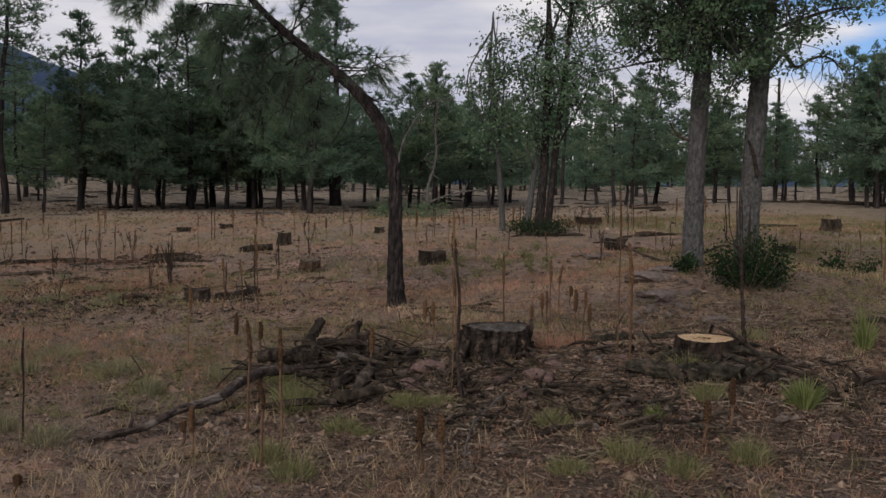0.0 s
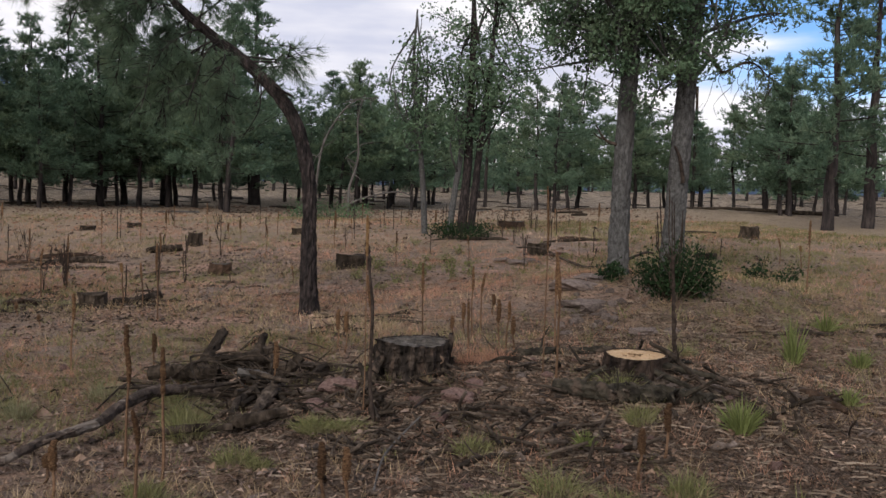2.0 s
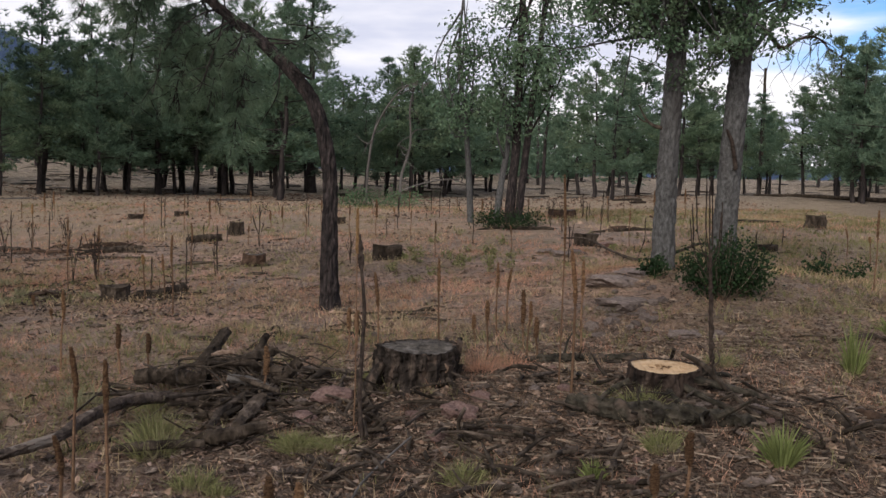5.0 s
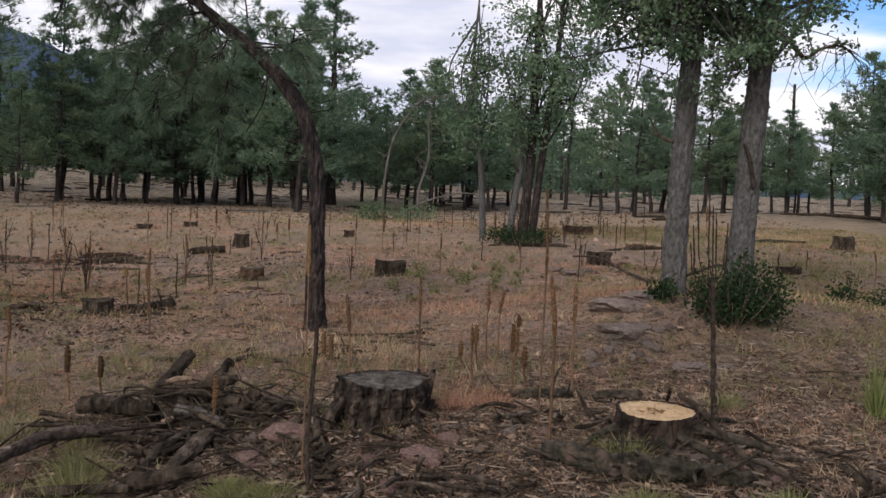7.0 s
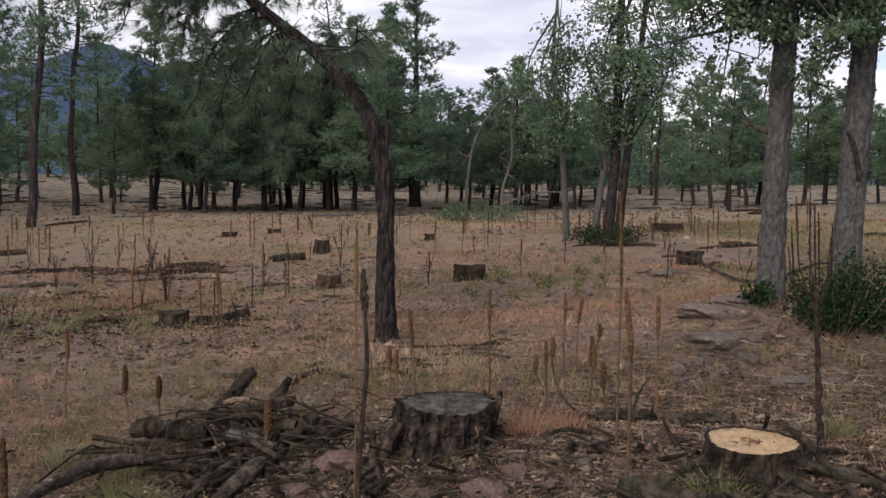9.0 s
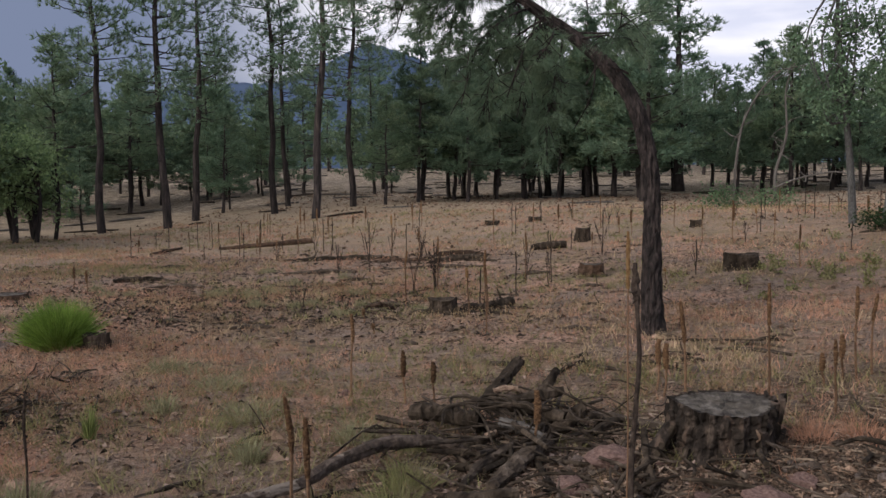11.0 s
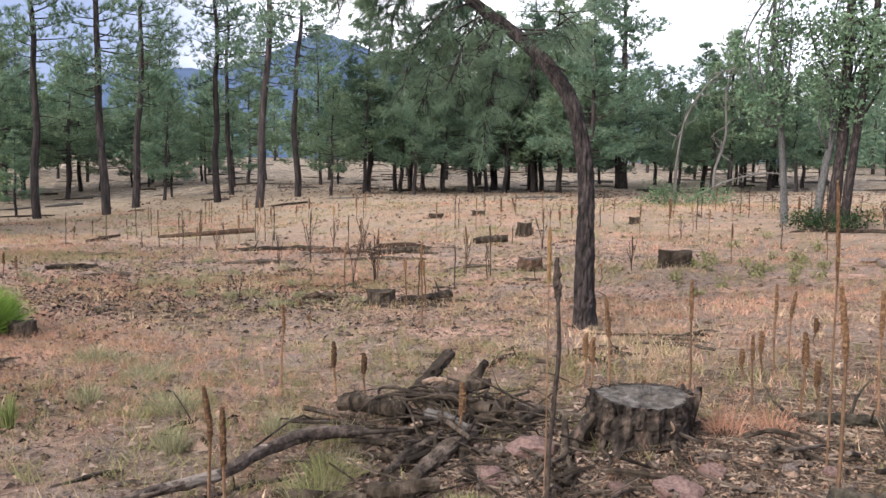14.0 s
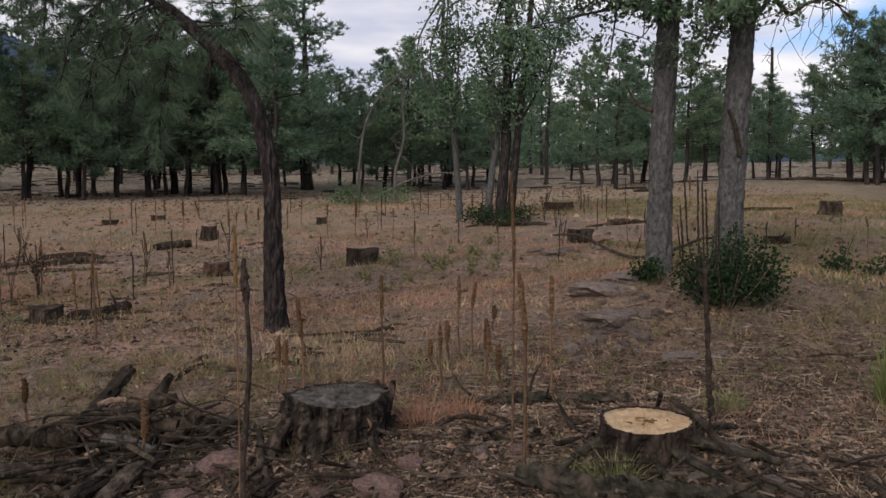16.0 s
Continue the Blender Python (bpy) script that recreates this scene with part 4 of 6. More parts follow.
def log_thing(name, label, pts, radii, seed, material, category="log", sides=12, rough=0.10, n=36, group="", stubs=0, cut=None):
    rng = np.random.default_rng(seed)
    p = spline(pts, n)
    root = thing(name, label, category, group=group)
    g = Geo()
    wig = np.cumsum(rng.normal(0, max(radii) * 0.08, (n, 3)), 0)
    wig -= np.linspace(0, 1, n)[:, None] * wig[-1]
    p = p + wig * [1, 1, 0.5]
    tube(g, p, radii, sides, rng, rough, max(radii) * 0.07)
    part("stem", g, material, root)
    for _ in range(stubs):
        o = p[rng.integers(4, n - 2)]
        e = o + unit(rng.normal(0, 1, 3) + [0, 0, 0.25]) * rng.uniform(0.08, 0.3)
        s = Geo()
        tube(s, spline([o, (o + e) / 2 + rng.normal(0, 0.02, 3), e], 6), [max(radii) * 0.35, 0.004], 6, rng, 0.1)
        part("twig", s, material, root)
    if cut:
        c = Geo()
        d = unit(p[-1] - p[-2])
        tube(c, [p[-1] - d * 0.004, p[-1] + d * 0.004], [radii[-1] * 0.85, radii[-1] * 0.8], sides, rng, 0.05)
        part("cut_end", c, cut, root, "pale sawn end")
    return root


def stumps():
    # the two near stumps
    zb = gz(0.30, 6.24)
    stump("old black stump with a grey weathered cut face", 0.30, 6.24, 0.285, 0.455 - zb, M_STUMP_OLD, M_CUT_GREY, 5, ragged=0.03, sides=110, flare=0.40, rows=16, lumps=0.022,
          patches=((4.62, 0.12, 0.0, 0.09, M_PATCH), (5.35, 0.08, 0.02, 0.07, M_PATCH), (4.2, 0.07, -0.01, 0.06, M_GREY_WOOD)),
          slabs=((0.1, 0.16, -0.02, 0.30 - zb, 0.05), (5.6, 0.2, -0.02, 0.36 - zb, 0.03), (3.4, 0.22, -0.02, 0.40 - zb, 0.03), (0.25, 0.15, 0.05, 0.485 - zb, 0.055), (5.1, 0.12, -0.02, 0.24 - zb, 0.045), (4.0, 0.14, -0.02, 0.26 - zb, 0.04), (0.7, 0.2, -0.02, 0.46 - zb, 0.03)))
    zb = gz(1.83, 5.60)
    # its side bark has the overhang's shade in the colour
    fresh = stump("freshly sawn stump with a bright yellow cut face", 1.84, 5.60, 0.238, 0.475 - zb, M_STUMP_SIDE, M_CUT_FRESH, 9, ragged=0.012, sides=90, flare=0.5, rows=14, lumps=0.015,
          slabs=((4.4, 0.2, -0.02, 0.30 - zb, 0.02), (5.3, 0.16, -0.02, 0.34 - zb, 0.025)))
    crng = np.random.default_rng(17)
    for k in range(15):                 # splits and chips at the heart of the cut
        a, q = crng.uniform(0, 6.28), crng.uniform(0.0, 0.11)
        d = np.array([math.cos(a * 1.7), math.sin(a * 1.7) * 0.8, 0]) * crng.uniform(0.012, 0.04)
        o = np.array([math.cos(a) * q * 1.2, math.sin(a) * q * 0.8, 0.475 - zb - 0.008])
        g = Geo()
        tube(g, [o - d, o + crng.normal(0, 0.003, 3) * [1, 1, 0.3], o + d], [0.0015, 0.0045, 0.0015], 5)
        part("split", g, M_HEAD, fresh, "dark split in the wood")
    rows = ((-0.23, 15.3, 0.25, 0.24, 1, "charred black stump in the dry grass"), (-3.75, 19.5, 0.17, 0.28, 1, "dark upright stump in the dry grass"),
            (-2.51, 15.0, 0.19, 0.20, 0, "low brown rotten stump"), (-3.66, 11.55, 0.20, 0.19, 1, "dark low stump beside a fallen log"),
            (3.46, 16.2, 0.20, 0.22, 1, "dark stump beside grey rocks"), (9.0, 18.6, 0.20, 0.27, 1, "dark sawn stump in the dry grass"),
            (3.98, 22.0, 0.32, 0.20, 0, "wide low brown stump"), (6.4, 15.0, 0.20, 0.10, 1, "low dark stump almost level with the ground"),
            (-7.4, 23.8, 0.20, 0.12, 1, "small dark stump far off"), (-6.27, 24.2, 0.17, 0.12, 1, "small dark stump far off"), (-1.58, 21.1, 0.12, 0.15, 1, "small dark stump far off"),
            (-6.1, 8.05, 0.125, 0.16, 1, "small dark stump beside the bright green bush"), (-11.4, 7.7, 0.30, 0.20, 0, "wide grey stump with roots"),
            (-7.45, 7.66, 0.19, 0.10, 1, "low dark stump in reddish grass"), (-9.4, 7.25, 0.14, 0.10, 1, "low dark stump in dry grass"), (-10.6, 10.75, 0.28, 0.09, 0, "low rotten stump in dry grass"),
            (-12.0, 10.5, 0.2, 0.10, 0, "low rotten stump in dry grass"), (-11.2, 10.6, 0.24, 0.08, 0, "low rotten stump in dry grass"), (-9.1, 8.6, 0.07, 0.12, 1, "thin pointed black stump"))
    for i, (x, y, r, h, dark, lb) in enumerate(rows):
        stump(lb, x, y, r, h, M_CHAR if dark else M_STUMP_RED, M_CHAR if dark else M_CUT_GREY, 20 + i, sides=30, ragged=0.07, lumps=0.03, flare=0.45)


stumps()


def logs():
    def on(x, y, dz=0.0):
        return (x, y, gz(x, y) + dz)
    log_thing("fallen_branch", "long bent dead branch lying from the brush pile", [on(-2.36, 4.30, 0.03), on(-2.10, 4.55, 0.07), on(-1.95, 4.82, 0.10), on(-1.76, 5.14, 0.10), on(-1.69, 5.46, 0.14), on(-1.57, 5.80, 0.15), on(-1.38, 6.05, 0.12), on(-1.15, 6.10, 0.05)],
              [0.022, 0.027, 0.036, 0.042, 0.036], 3, M_BRANCH, "branch", 14, 0.12, 50, stubs=7)
    log_thing("mossy_log", "mossy dark log lying before the fresh stump", [on(1.22, 5.42, 0.05), on(1.5, 5.2, 0.05), on(1.8, 5.08, 0.05), on(2.2, 5.0, 0.02)], [0.045, 0.07, 0.066, 0.04], 4, M_MOSS, "log", 18, 0.22, 50, stubs=9)
    log_thing("flat_log", "thin grey log lying behind the stumps", [on(1.0, 6.98, 0.03), on(1.4, 6.82, 0.04), on(1.95, 6.42, 0.05)], [0.024, 0.036, 0.032], 6, M_MOSS, "log", 14, 0.28, 50, stubs=5)
    log_thing("rotten_log", "dark rotten log beside a low stump", [on(-3.45, 11.75, 0.04), on(-3.1, 12.0, 0.05), on(-2.95, 12.25, 0.07)], [0.06, 0.075, 0.08], 7, M_CHAR, "log", stubs=3)
    log_thing("fallen_log", "brown fallen log far across the meadow", [on(-13.9, 20.1, 0.03), on(-12.8, 20.7, 0.05), on(-11.75, 21.35, 0.06)], [0.05, 0.075, 0.085], 8, M_STUMP_RED, "log")
    log_thing("fallen_log", "dark log lying flat in the grass", [on(-4.55, 18.3, 0.05), on(-4.2, 18.4, 0.08), on(-3.85, 18.5, 0.08)], [0.07, 0.08, 0.08], 9, M_CHAR, "log")
    log_thing("fallen_log", "long dark fallen trunk among the far trees", [on(14.6, 36.1, 0.22), on(16.2, 36.0, 0.2), on(18.2, 35.9, 0.16), on(21.0, 35.8, 0.08)], [0.04, 0.07, 0.09, 0.10], 10, M_CHAR, "log", stubs=6)
    log_thing("crooked_branch", "crooked dead branch between rocks and oaks", [on(2.9, 15.6, 0.22), on(3.3, 15.2, 0.25), on(3.6, 14.4, 0.12), on(3.9, 13.9, 0.04), on(4.3, 13.7, 0.12), on(4.8, 13.9, 0.25), on(5.1, 14.2, 0.22)], [0.016, 0.022, 0.028, 0.024, 0.012], 11, M_GREY_WOOD, "branch", stubs=5)
    for i, (x0, y0, x1, y1, r) in enumerate(((-1.25, 8.0, -1.05, 8.75, 0.035), (-0.75, 8.7, -0.2, 8.5, 0.03), (-0.2, 9.3, 0.6, 9.1, 0.03), (2.74, 5.35, 2.8, 4.9, 0.04), (-6.8, 16.0, -4.8, 16.2, 0.05),
                                            (-8.6, 15.2, -7.2, 15.6, 0.06), (3.9, 18.0, 5.4, 18.2, 0.06), (0.35, 4.35, 0.75, 4.5, 0.035), (-5.4, 6.7, -5.0, 6.95, 0.03), (5.2, 8.3, 6.3, 8.2, 0.05),
                                            (-9.6, 12.6, -8.7, 13.0, 0.05), (-4.3, 11.9, -4.9, 11.8, 0.06), (7.2, 20.5, 9.2, 20.9, 0.07), (1.6, 19.0, 2.6, 19.1, 0.06), (-12.2, 15.5, -11.4, 15.9, 0.05), (-2.61, 4.85, -2.46, 5.25, 0.022), (-2.42, 4.91, -2.21, 5.15, 0.022), (-2.66, 5.8, -2.59, 6.09, 0.022), (-1.78, 5.08, -1.52, 5.48, 0.022))):
        log_thing("dead_branch", "short dead branch lying in the grass", [on(x0, y0, r * 0.1), on((x0 + x1) / 2, (y0 + y1) / 2 + 0.06, r * 0.6), on(x1, y1, r * 0.3)], [r * 0.35, r * 0.75, r * 0.5], 30 + i, M_GREY_WOOD if i % 3 else M_CHAR, "branch", 9, 0.12, 16, group="dead branches", stubs=2)
    log_thing("leaning_branch", "dark dead branch leaning on the fresh stump", [(2.02, 5.78, gz(2.02, 5.78) + 0.16), (2.09, 5.55, gz(2.1, 5.55) + 0.13), (2.17, 5.3, gz(2.17, 5.3) + 0.06), on(2.27, 5.0, 0.01)], [0.014, 0.02, 0.018, 0.012], 61, M_CHAR, "branch", 9, 0.15, 20, stubs=3)
    for i, (a, ln, r) in enumerate(((3.9, 0.42, 0.03), (4.5, 0.36, 0.034), (5.0, 0.45, 0.03), (5.6, 0.5, 0.036), (0.1, 0.42, 0.03), (3.3, 0.4, 0.028))):
        p = [(1.84 + math.cos(a + t * 0.35) * (0.2 + ln * t), 5.60 + math.sin(a + t * 0.35) * (0.2 + ln * t)) for t in (0, 0.4, 0.75, 1)]
        log_thing("surface_root", "bare root creeping out from the fresh stump", [on(x, y, h) for (x, y), h in zip(p, (0.09, 0.06, 0.035, 0.0))], [r * 0.75, r * 0.65, r * 0.5, r * 0.25], 440 + i, M_MOSS, "root", 10, 0.2, 20, group="surface roots", stubs=1)
    rng = np.random.default_rng(83)
    for i in range(46):                 # broken bits strewn over the left meadow
        x, y = rng.uniform(-11, -0.8), rng.uniform(7.5, 19)
        a, ln, r = rng.uniform(-0.6, 0.6), rng.uniform(0.1, 0.38), rng.uniform(0.015, 0.04)
        dx, dy = math.cos(a) * ln, math.sin(a) * ln
        log_thing("dead_branch", "short broken dark branch in the dry grass", [on(x - dx, y - dy, r * 0.2), on(x, y + 0.03, r * 0.6), on(x + dx, y + dy, r * 0.3)], [r * 0.5, r, r * 0.6], 100 + i, M_CHAR if i % 2 else M_GREY_WOOD, "branch", 8, 0.18, 10, group="dead branches", stubs=1)
    # pale thin twig bent over the litter
    log_thing("pale_twig", "thin pale bent twig on bark litter", [on(-0.06, 4.1, 0.01), on(0.0, 4.5, 0.05), on(0.12, 4.85, 0.06), on(0.26, 5.08, 0.10)], [0.006, 0.008, 0.006], 60, M_PALE_BARK, "twig", 6, 0.05, 14)


logs()


def meadow_clutter():
    """Low rotten logs and drifts of broken wood lying across the meadow."""
    rows = ((-6.58, 18.03, -5.42, 17.73, 0.09, 9), (-8.72, 17.77, -7.26, 17.53, 0.08, 9), (-9.59, 17.4, -8.55, 17.62, 0.08, 7), (-7.52, 16.98, -6.54, 17.29, 0.07, 7), (-6.14, 16.93, -5.16, 17.34, 0.10, 8),
            (-10.76, 13.02, -10.26, 13.76, 0.08, 7), (-14.67, 18.31, -15.42, 20.37, 0.07, 3), (-17.04, 11.28, -15.79, 11.79, 0.06, 4), (-3.86, 11.22, -2.96, 11.8, 0.04, 14), (-4.75, 11.4, -4.40, 11.55, 0.08, 6),
            (-4.94, 12.93, -4.85, 13.59, 0.03, 3), (2.25, 18.9, 3.21, 18.44, 0.06, 4), (4.47, 18.71, 5.08, 18.5, 0.06, 3), (6.2, 14.86, 6.5, 14.8, 0.09, 2), (-0.69, 9.72, 0.33, 9.6, 0.02, 6),
            (-0.45, 8.84, -0.18, 8.87, 0.05, 4), (5.2, 7.9, 5.9, 8.0, 0.05, 3), (4.0, 7.74, 4.7, 7.85, 0.035, 4), (3.0, 5.4, 3.15, 5.05, 0.05, 4))
    for i, (x0, y0, x1, y1, r, n) in enumerate(rows):
        rng = np.random.default_rng(300 + i)
        log_thing("rotten_log", "low dark rotten log lying in the dry grass", [(x, y, gz(x, y) + r * 0.5) for x, y in ((x0, y0), ((x0 + x1) / 2, (y0 + y1) / 2 + r), (x1, y1))],
                  [r * 0.4, r * 0.75, r * 0.65, r * 0.4], 400 + i, M_CHAR if i % 3 else M_STUMP_RED, "log", 10, 0.25, 18, group="rotten logs", stubs=2)
        root = thing("wood_scatter", "broken sticks and bark scattered beside a rotten log", "debris", group="wood scatters")
        for k in range(n):
            t, a = rng.uniform(-0.3, 1.3), rng.uniform(-0.5, 0.5)
            x, y = x0 + (x1 - x0) * t + rng.normal(0, 0.15), y0 + (y1 - y0) * t + rng.normal(0, 0.15)
            ln, q = rng.uniform(0.08, 0.3), rng.uniform(0.008, 0.022) * (1 + r * 4)
            g = Geo()
            tube(g, spline([(x - math.cos(a) * ln, y - math.sin(a) * ln, gz(x, y) + q * 0.4), (x, y + 0.02, gz(x, y) + q * 1.6), (x + math.cos(a) * ln, y + math.sin(a) * ln, gz(x, y) + q * 0.4)], 6), [q * 0.6, q, q * 0.5], 6, rng, 0.2)
            part("stick", g, (M_CHAR, M_GREY_WOOD, M_CHAR)[k % 3], root)


meadow_clutter()


def far_deadfall():
    """Fallen trunks and sticks on the floor of the far wood."""
    rng = np.random.default_rng(404)
    pale, dark = Geo(), Geo()
    for k in range(420):
        a, r = radians(rng.uniform(-40, 66)), rng.uniform(34, 100)
        x, y, t, ln, q = -math.sin(a) * r, math.cos(a) * r, rng.uniform(-0.7, 0.7), rng.uniform(0.2, 1.1), rng.uniform(0.03, 0.08)
        if r < 44 and k % 4:
            continue
        dx, dy = math.cos(t + a) * ln, math.sin(t + a) * ln
        tube(pale if k % 5 < 3 else dark, spline([(x - dx, y - dy, gz(x - dx, y - dy) + q * 0.5), (x, y, (gz(x - dx, y - dy) + gz(x + dx, y + dy)) / 2 + q * 0.6), (x + dx, y + dy, gz(x + dx, y + dy) + q * 0.6)], 6), [q * 0.5, q, q * 0.7], 6, rng, 0.2)
    ob = tagged(part("fallen_wood", pale, M_PALE_BARK), "pale fallen logs and sticks under the far pines", "deadfall", kind="stuff")
    part("dark_wood", dark, M_CHAR, ob)


far_deadfall()


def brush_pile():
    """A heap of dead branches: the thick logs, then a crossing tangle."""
    rng = np.random.default_rng(17)
    root = thing("brush_pile", "heap of dark dead branches and bark beside the old stump", "brush pile")

    def stick(pts, radii, material=M_GREY_WOOD, sides=10, n=18, label=""):
        g = Geo()
        tube(g, spline(pts, n), [q * 0.8 for q in radii], sides, rng, 0.2, max(radii) * 0.07 if max(radii) > 0.02 else 0)
        part("branch", g, material, root, label)

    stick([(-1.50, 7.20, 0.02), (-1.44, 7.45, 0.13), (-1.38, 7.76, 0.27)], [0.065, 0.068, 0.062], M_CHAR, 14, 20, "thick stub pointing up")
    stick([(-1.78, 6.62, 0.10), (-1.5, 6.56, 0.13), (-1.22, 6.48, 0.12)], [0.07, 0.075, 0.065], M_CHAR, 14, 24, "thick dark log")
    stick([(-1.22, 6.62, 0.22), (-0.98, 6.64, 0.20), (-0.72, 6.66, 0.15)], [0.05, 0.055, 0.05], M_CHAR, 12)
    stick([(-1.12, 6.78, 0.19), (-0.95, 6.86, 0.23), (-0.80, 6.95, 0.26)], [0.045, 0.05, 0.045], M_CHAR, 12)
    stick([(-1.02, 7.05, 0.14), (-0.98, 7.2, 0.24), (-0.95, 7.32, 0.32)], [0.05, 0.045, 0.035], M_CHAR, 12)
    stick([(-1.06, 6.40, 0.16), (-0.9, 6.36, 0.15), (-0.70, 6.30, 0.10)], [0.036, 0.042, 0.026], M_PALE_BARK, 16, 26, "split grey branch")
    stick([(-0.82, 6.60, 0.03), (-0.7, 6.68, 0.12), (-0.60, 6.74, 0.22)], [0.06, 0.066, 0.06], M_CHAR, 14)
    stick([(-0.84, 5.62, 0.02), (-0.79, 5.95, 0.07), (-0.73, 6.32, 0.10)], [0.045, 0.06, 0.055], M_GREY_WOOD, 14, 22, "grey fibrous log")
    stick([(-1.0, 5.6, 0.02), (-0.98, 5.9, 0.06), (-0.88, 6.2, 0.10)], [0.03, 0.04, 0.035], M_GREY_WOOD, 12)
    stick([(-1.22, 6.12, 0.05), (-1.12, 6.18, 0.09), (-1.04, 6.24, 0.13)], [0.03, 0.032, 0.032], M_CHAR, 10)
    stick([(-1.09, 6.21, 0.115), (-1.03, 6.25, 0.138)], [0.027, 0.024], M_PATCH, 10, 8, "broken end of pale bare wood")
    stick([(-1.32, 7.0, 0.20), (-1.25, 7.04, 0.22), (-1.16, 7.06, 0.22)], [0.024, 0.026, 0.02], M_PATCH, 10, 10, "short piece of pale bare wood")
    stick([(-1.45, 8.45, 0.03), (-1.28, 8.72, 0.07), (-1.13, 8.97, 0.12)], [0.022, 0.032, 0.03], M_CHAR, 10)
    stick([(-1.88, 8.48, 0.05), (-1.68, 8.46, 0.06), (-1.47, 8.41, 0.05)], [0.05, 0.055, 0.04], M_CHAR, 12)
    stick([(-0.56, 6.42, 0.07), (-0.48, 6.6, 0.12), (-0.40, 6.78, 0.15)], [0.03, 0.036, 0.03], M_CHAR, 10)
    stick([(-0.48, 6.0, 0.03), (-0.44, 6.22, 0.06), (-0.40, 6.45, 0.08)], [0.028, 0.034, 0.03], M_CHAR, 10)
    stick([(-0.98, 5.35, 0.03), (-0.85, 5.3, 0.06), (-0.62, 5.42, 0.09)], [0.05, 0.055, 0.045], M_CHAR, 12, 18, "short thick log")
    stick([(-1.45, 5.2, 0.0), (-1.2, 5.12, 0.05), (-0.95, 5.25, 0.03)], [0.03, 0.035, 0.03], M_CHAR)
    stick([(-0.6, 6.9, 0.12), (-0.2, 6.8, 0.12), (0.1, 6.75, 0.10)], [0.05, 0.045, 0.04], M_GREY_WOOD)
    for k in range(7):                  # bent wiry roots over the logs
        o = np.array([-1.30, 6.35, 0.19]) + rng.normal(0, [0.08, 0.10, 0.02])
        w, h = rng.uniform(0.25, 0.55), rng.uniform(0.1, 0.36)
        stick([o, o + [-0.05, h * 0.7, 0.05], o + [w * 0.2, h, 0.06], o + [w * 0.6, h * rng.uniform(0.3, 0.9), 0.03], o + [w, h * rng.uniform(-0.6, 0.4), -0.05]], [0.009, 0.012, 0.011, 0.007], M_CHAR, 7, 22)
    stick([(0.10, 6.22, 0.42), (0.0, 6.05, 0.26), (-0.06, 5.96, 0.10), (-0.10, 5.9, 0.0)], [0.03, 0.055, 0.06, 0.06], M_STUMP_OLD, 12, 18, "slab of root against the old stump")
    # roots and sticks leaning on the old stump
    stick([(-0.12, 6.15, 0.28), (-0.05, 5.85, 0.16), (0.08, 5.5, 0.07), (0.16, 5.15, 0.03)], [0.022, 0.034, 0.034, 0.018], M_CHAR, 12, 24, "thick root beside the old stump")
    stick([(0.05, 6.08, 0.33), (-0.02, 5.98, 0.20), (-0.06, 5.9, 0.06)], [0.02, 0.035, 0.045], M_CHAR, 10)
    stick([(0.15, 5.85, 0.08), (0.4, 5.82, 0.10), (0.7, 5.9, 0.12)], [0.03, 0.04, 0.035], M_GREY_WOOD, 10)
    stick([(0.05, 5.72, 0.05), (0.35, 5.62, 0.07), (0.6, 5.7, 0.09)], [0.022, 0.026, 0.02], M_GREY_WOOD, 8)
    for i in range(26):
        cx, cy = rng.normal(-0.95, 0.30), rng.normal(6.45, 0.42)
        a = rng.uniform(0, np.pi)
        ln = rng.uniform(0.25, 0.6)
        z = gz(cx, cy) + 0.02 + rng.uniform(0, 0.20) * math.exp(-((cx + 0.95) ** 2 + (cy - 6.6) ** 2) / 0.35)
        d = np.array([math.cos(a) * ln, math.sin(a) * ln, rng.normal(0, 0.05)])
        c = np.array([cx, cy, z])
        r = rng.uniform(0.009, 0.026)
        stick([c - d, c + rng.normal(0, 0.05, 3) * [1, 1, 0.4], c + d], [r, r * 1.1, r * 0.6], (M_GREY_WOOD, M_CHAR, M_CHAR)[i % 3], 8, 12)
    for i in range(95):
        cx, cy = rng.normal(-0.9, 0.42), rng.normal(6.3, 0.55)
        a = rng.uniform(0, np.pi)
        ln = rng.uniform(0.15, 0.5)
        z = gz(cx, cy) + 0.02 + rng.uniform(0, 0.26) * math.exp(-((cx + 0.95) ** 2 + (cy - 6.6) ** 2) / 0.35)
        d = np.array([math.cos(a) * ln, math.sin(a) * ln, rng.normal(0, 0.06)])
        c = np.array([cx, cy, z])
        r = rng.uniform(0.004, 0.011)
        stick([c - d, c - d * 0.3 + rng.normal(0, 0.05, 3), c + d * 0.4 + rng.normal(0, 0.05, 3), c + d], [r, r, r * 0.5], (M_GREY_WOOD, M_CHAR)[i % 2], 5, 10)


brush_pile()


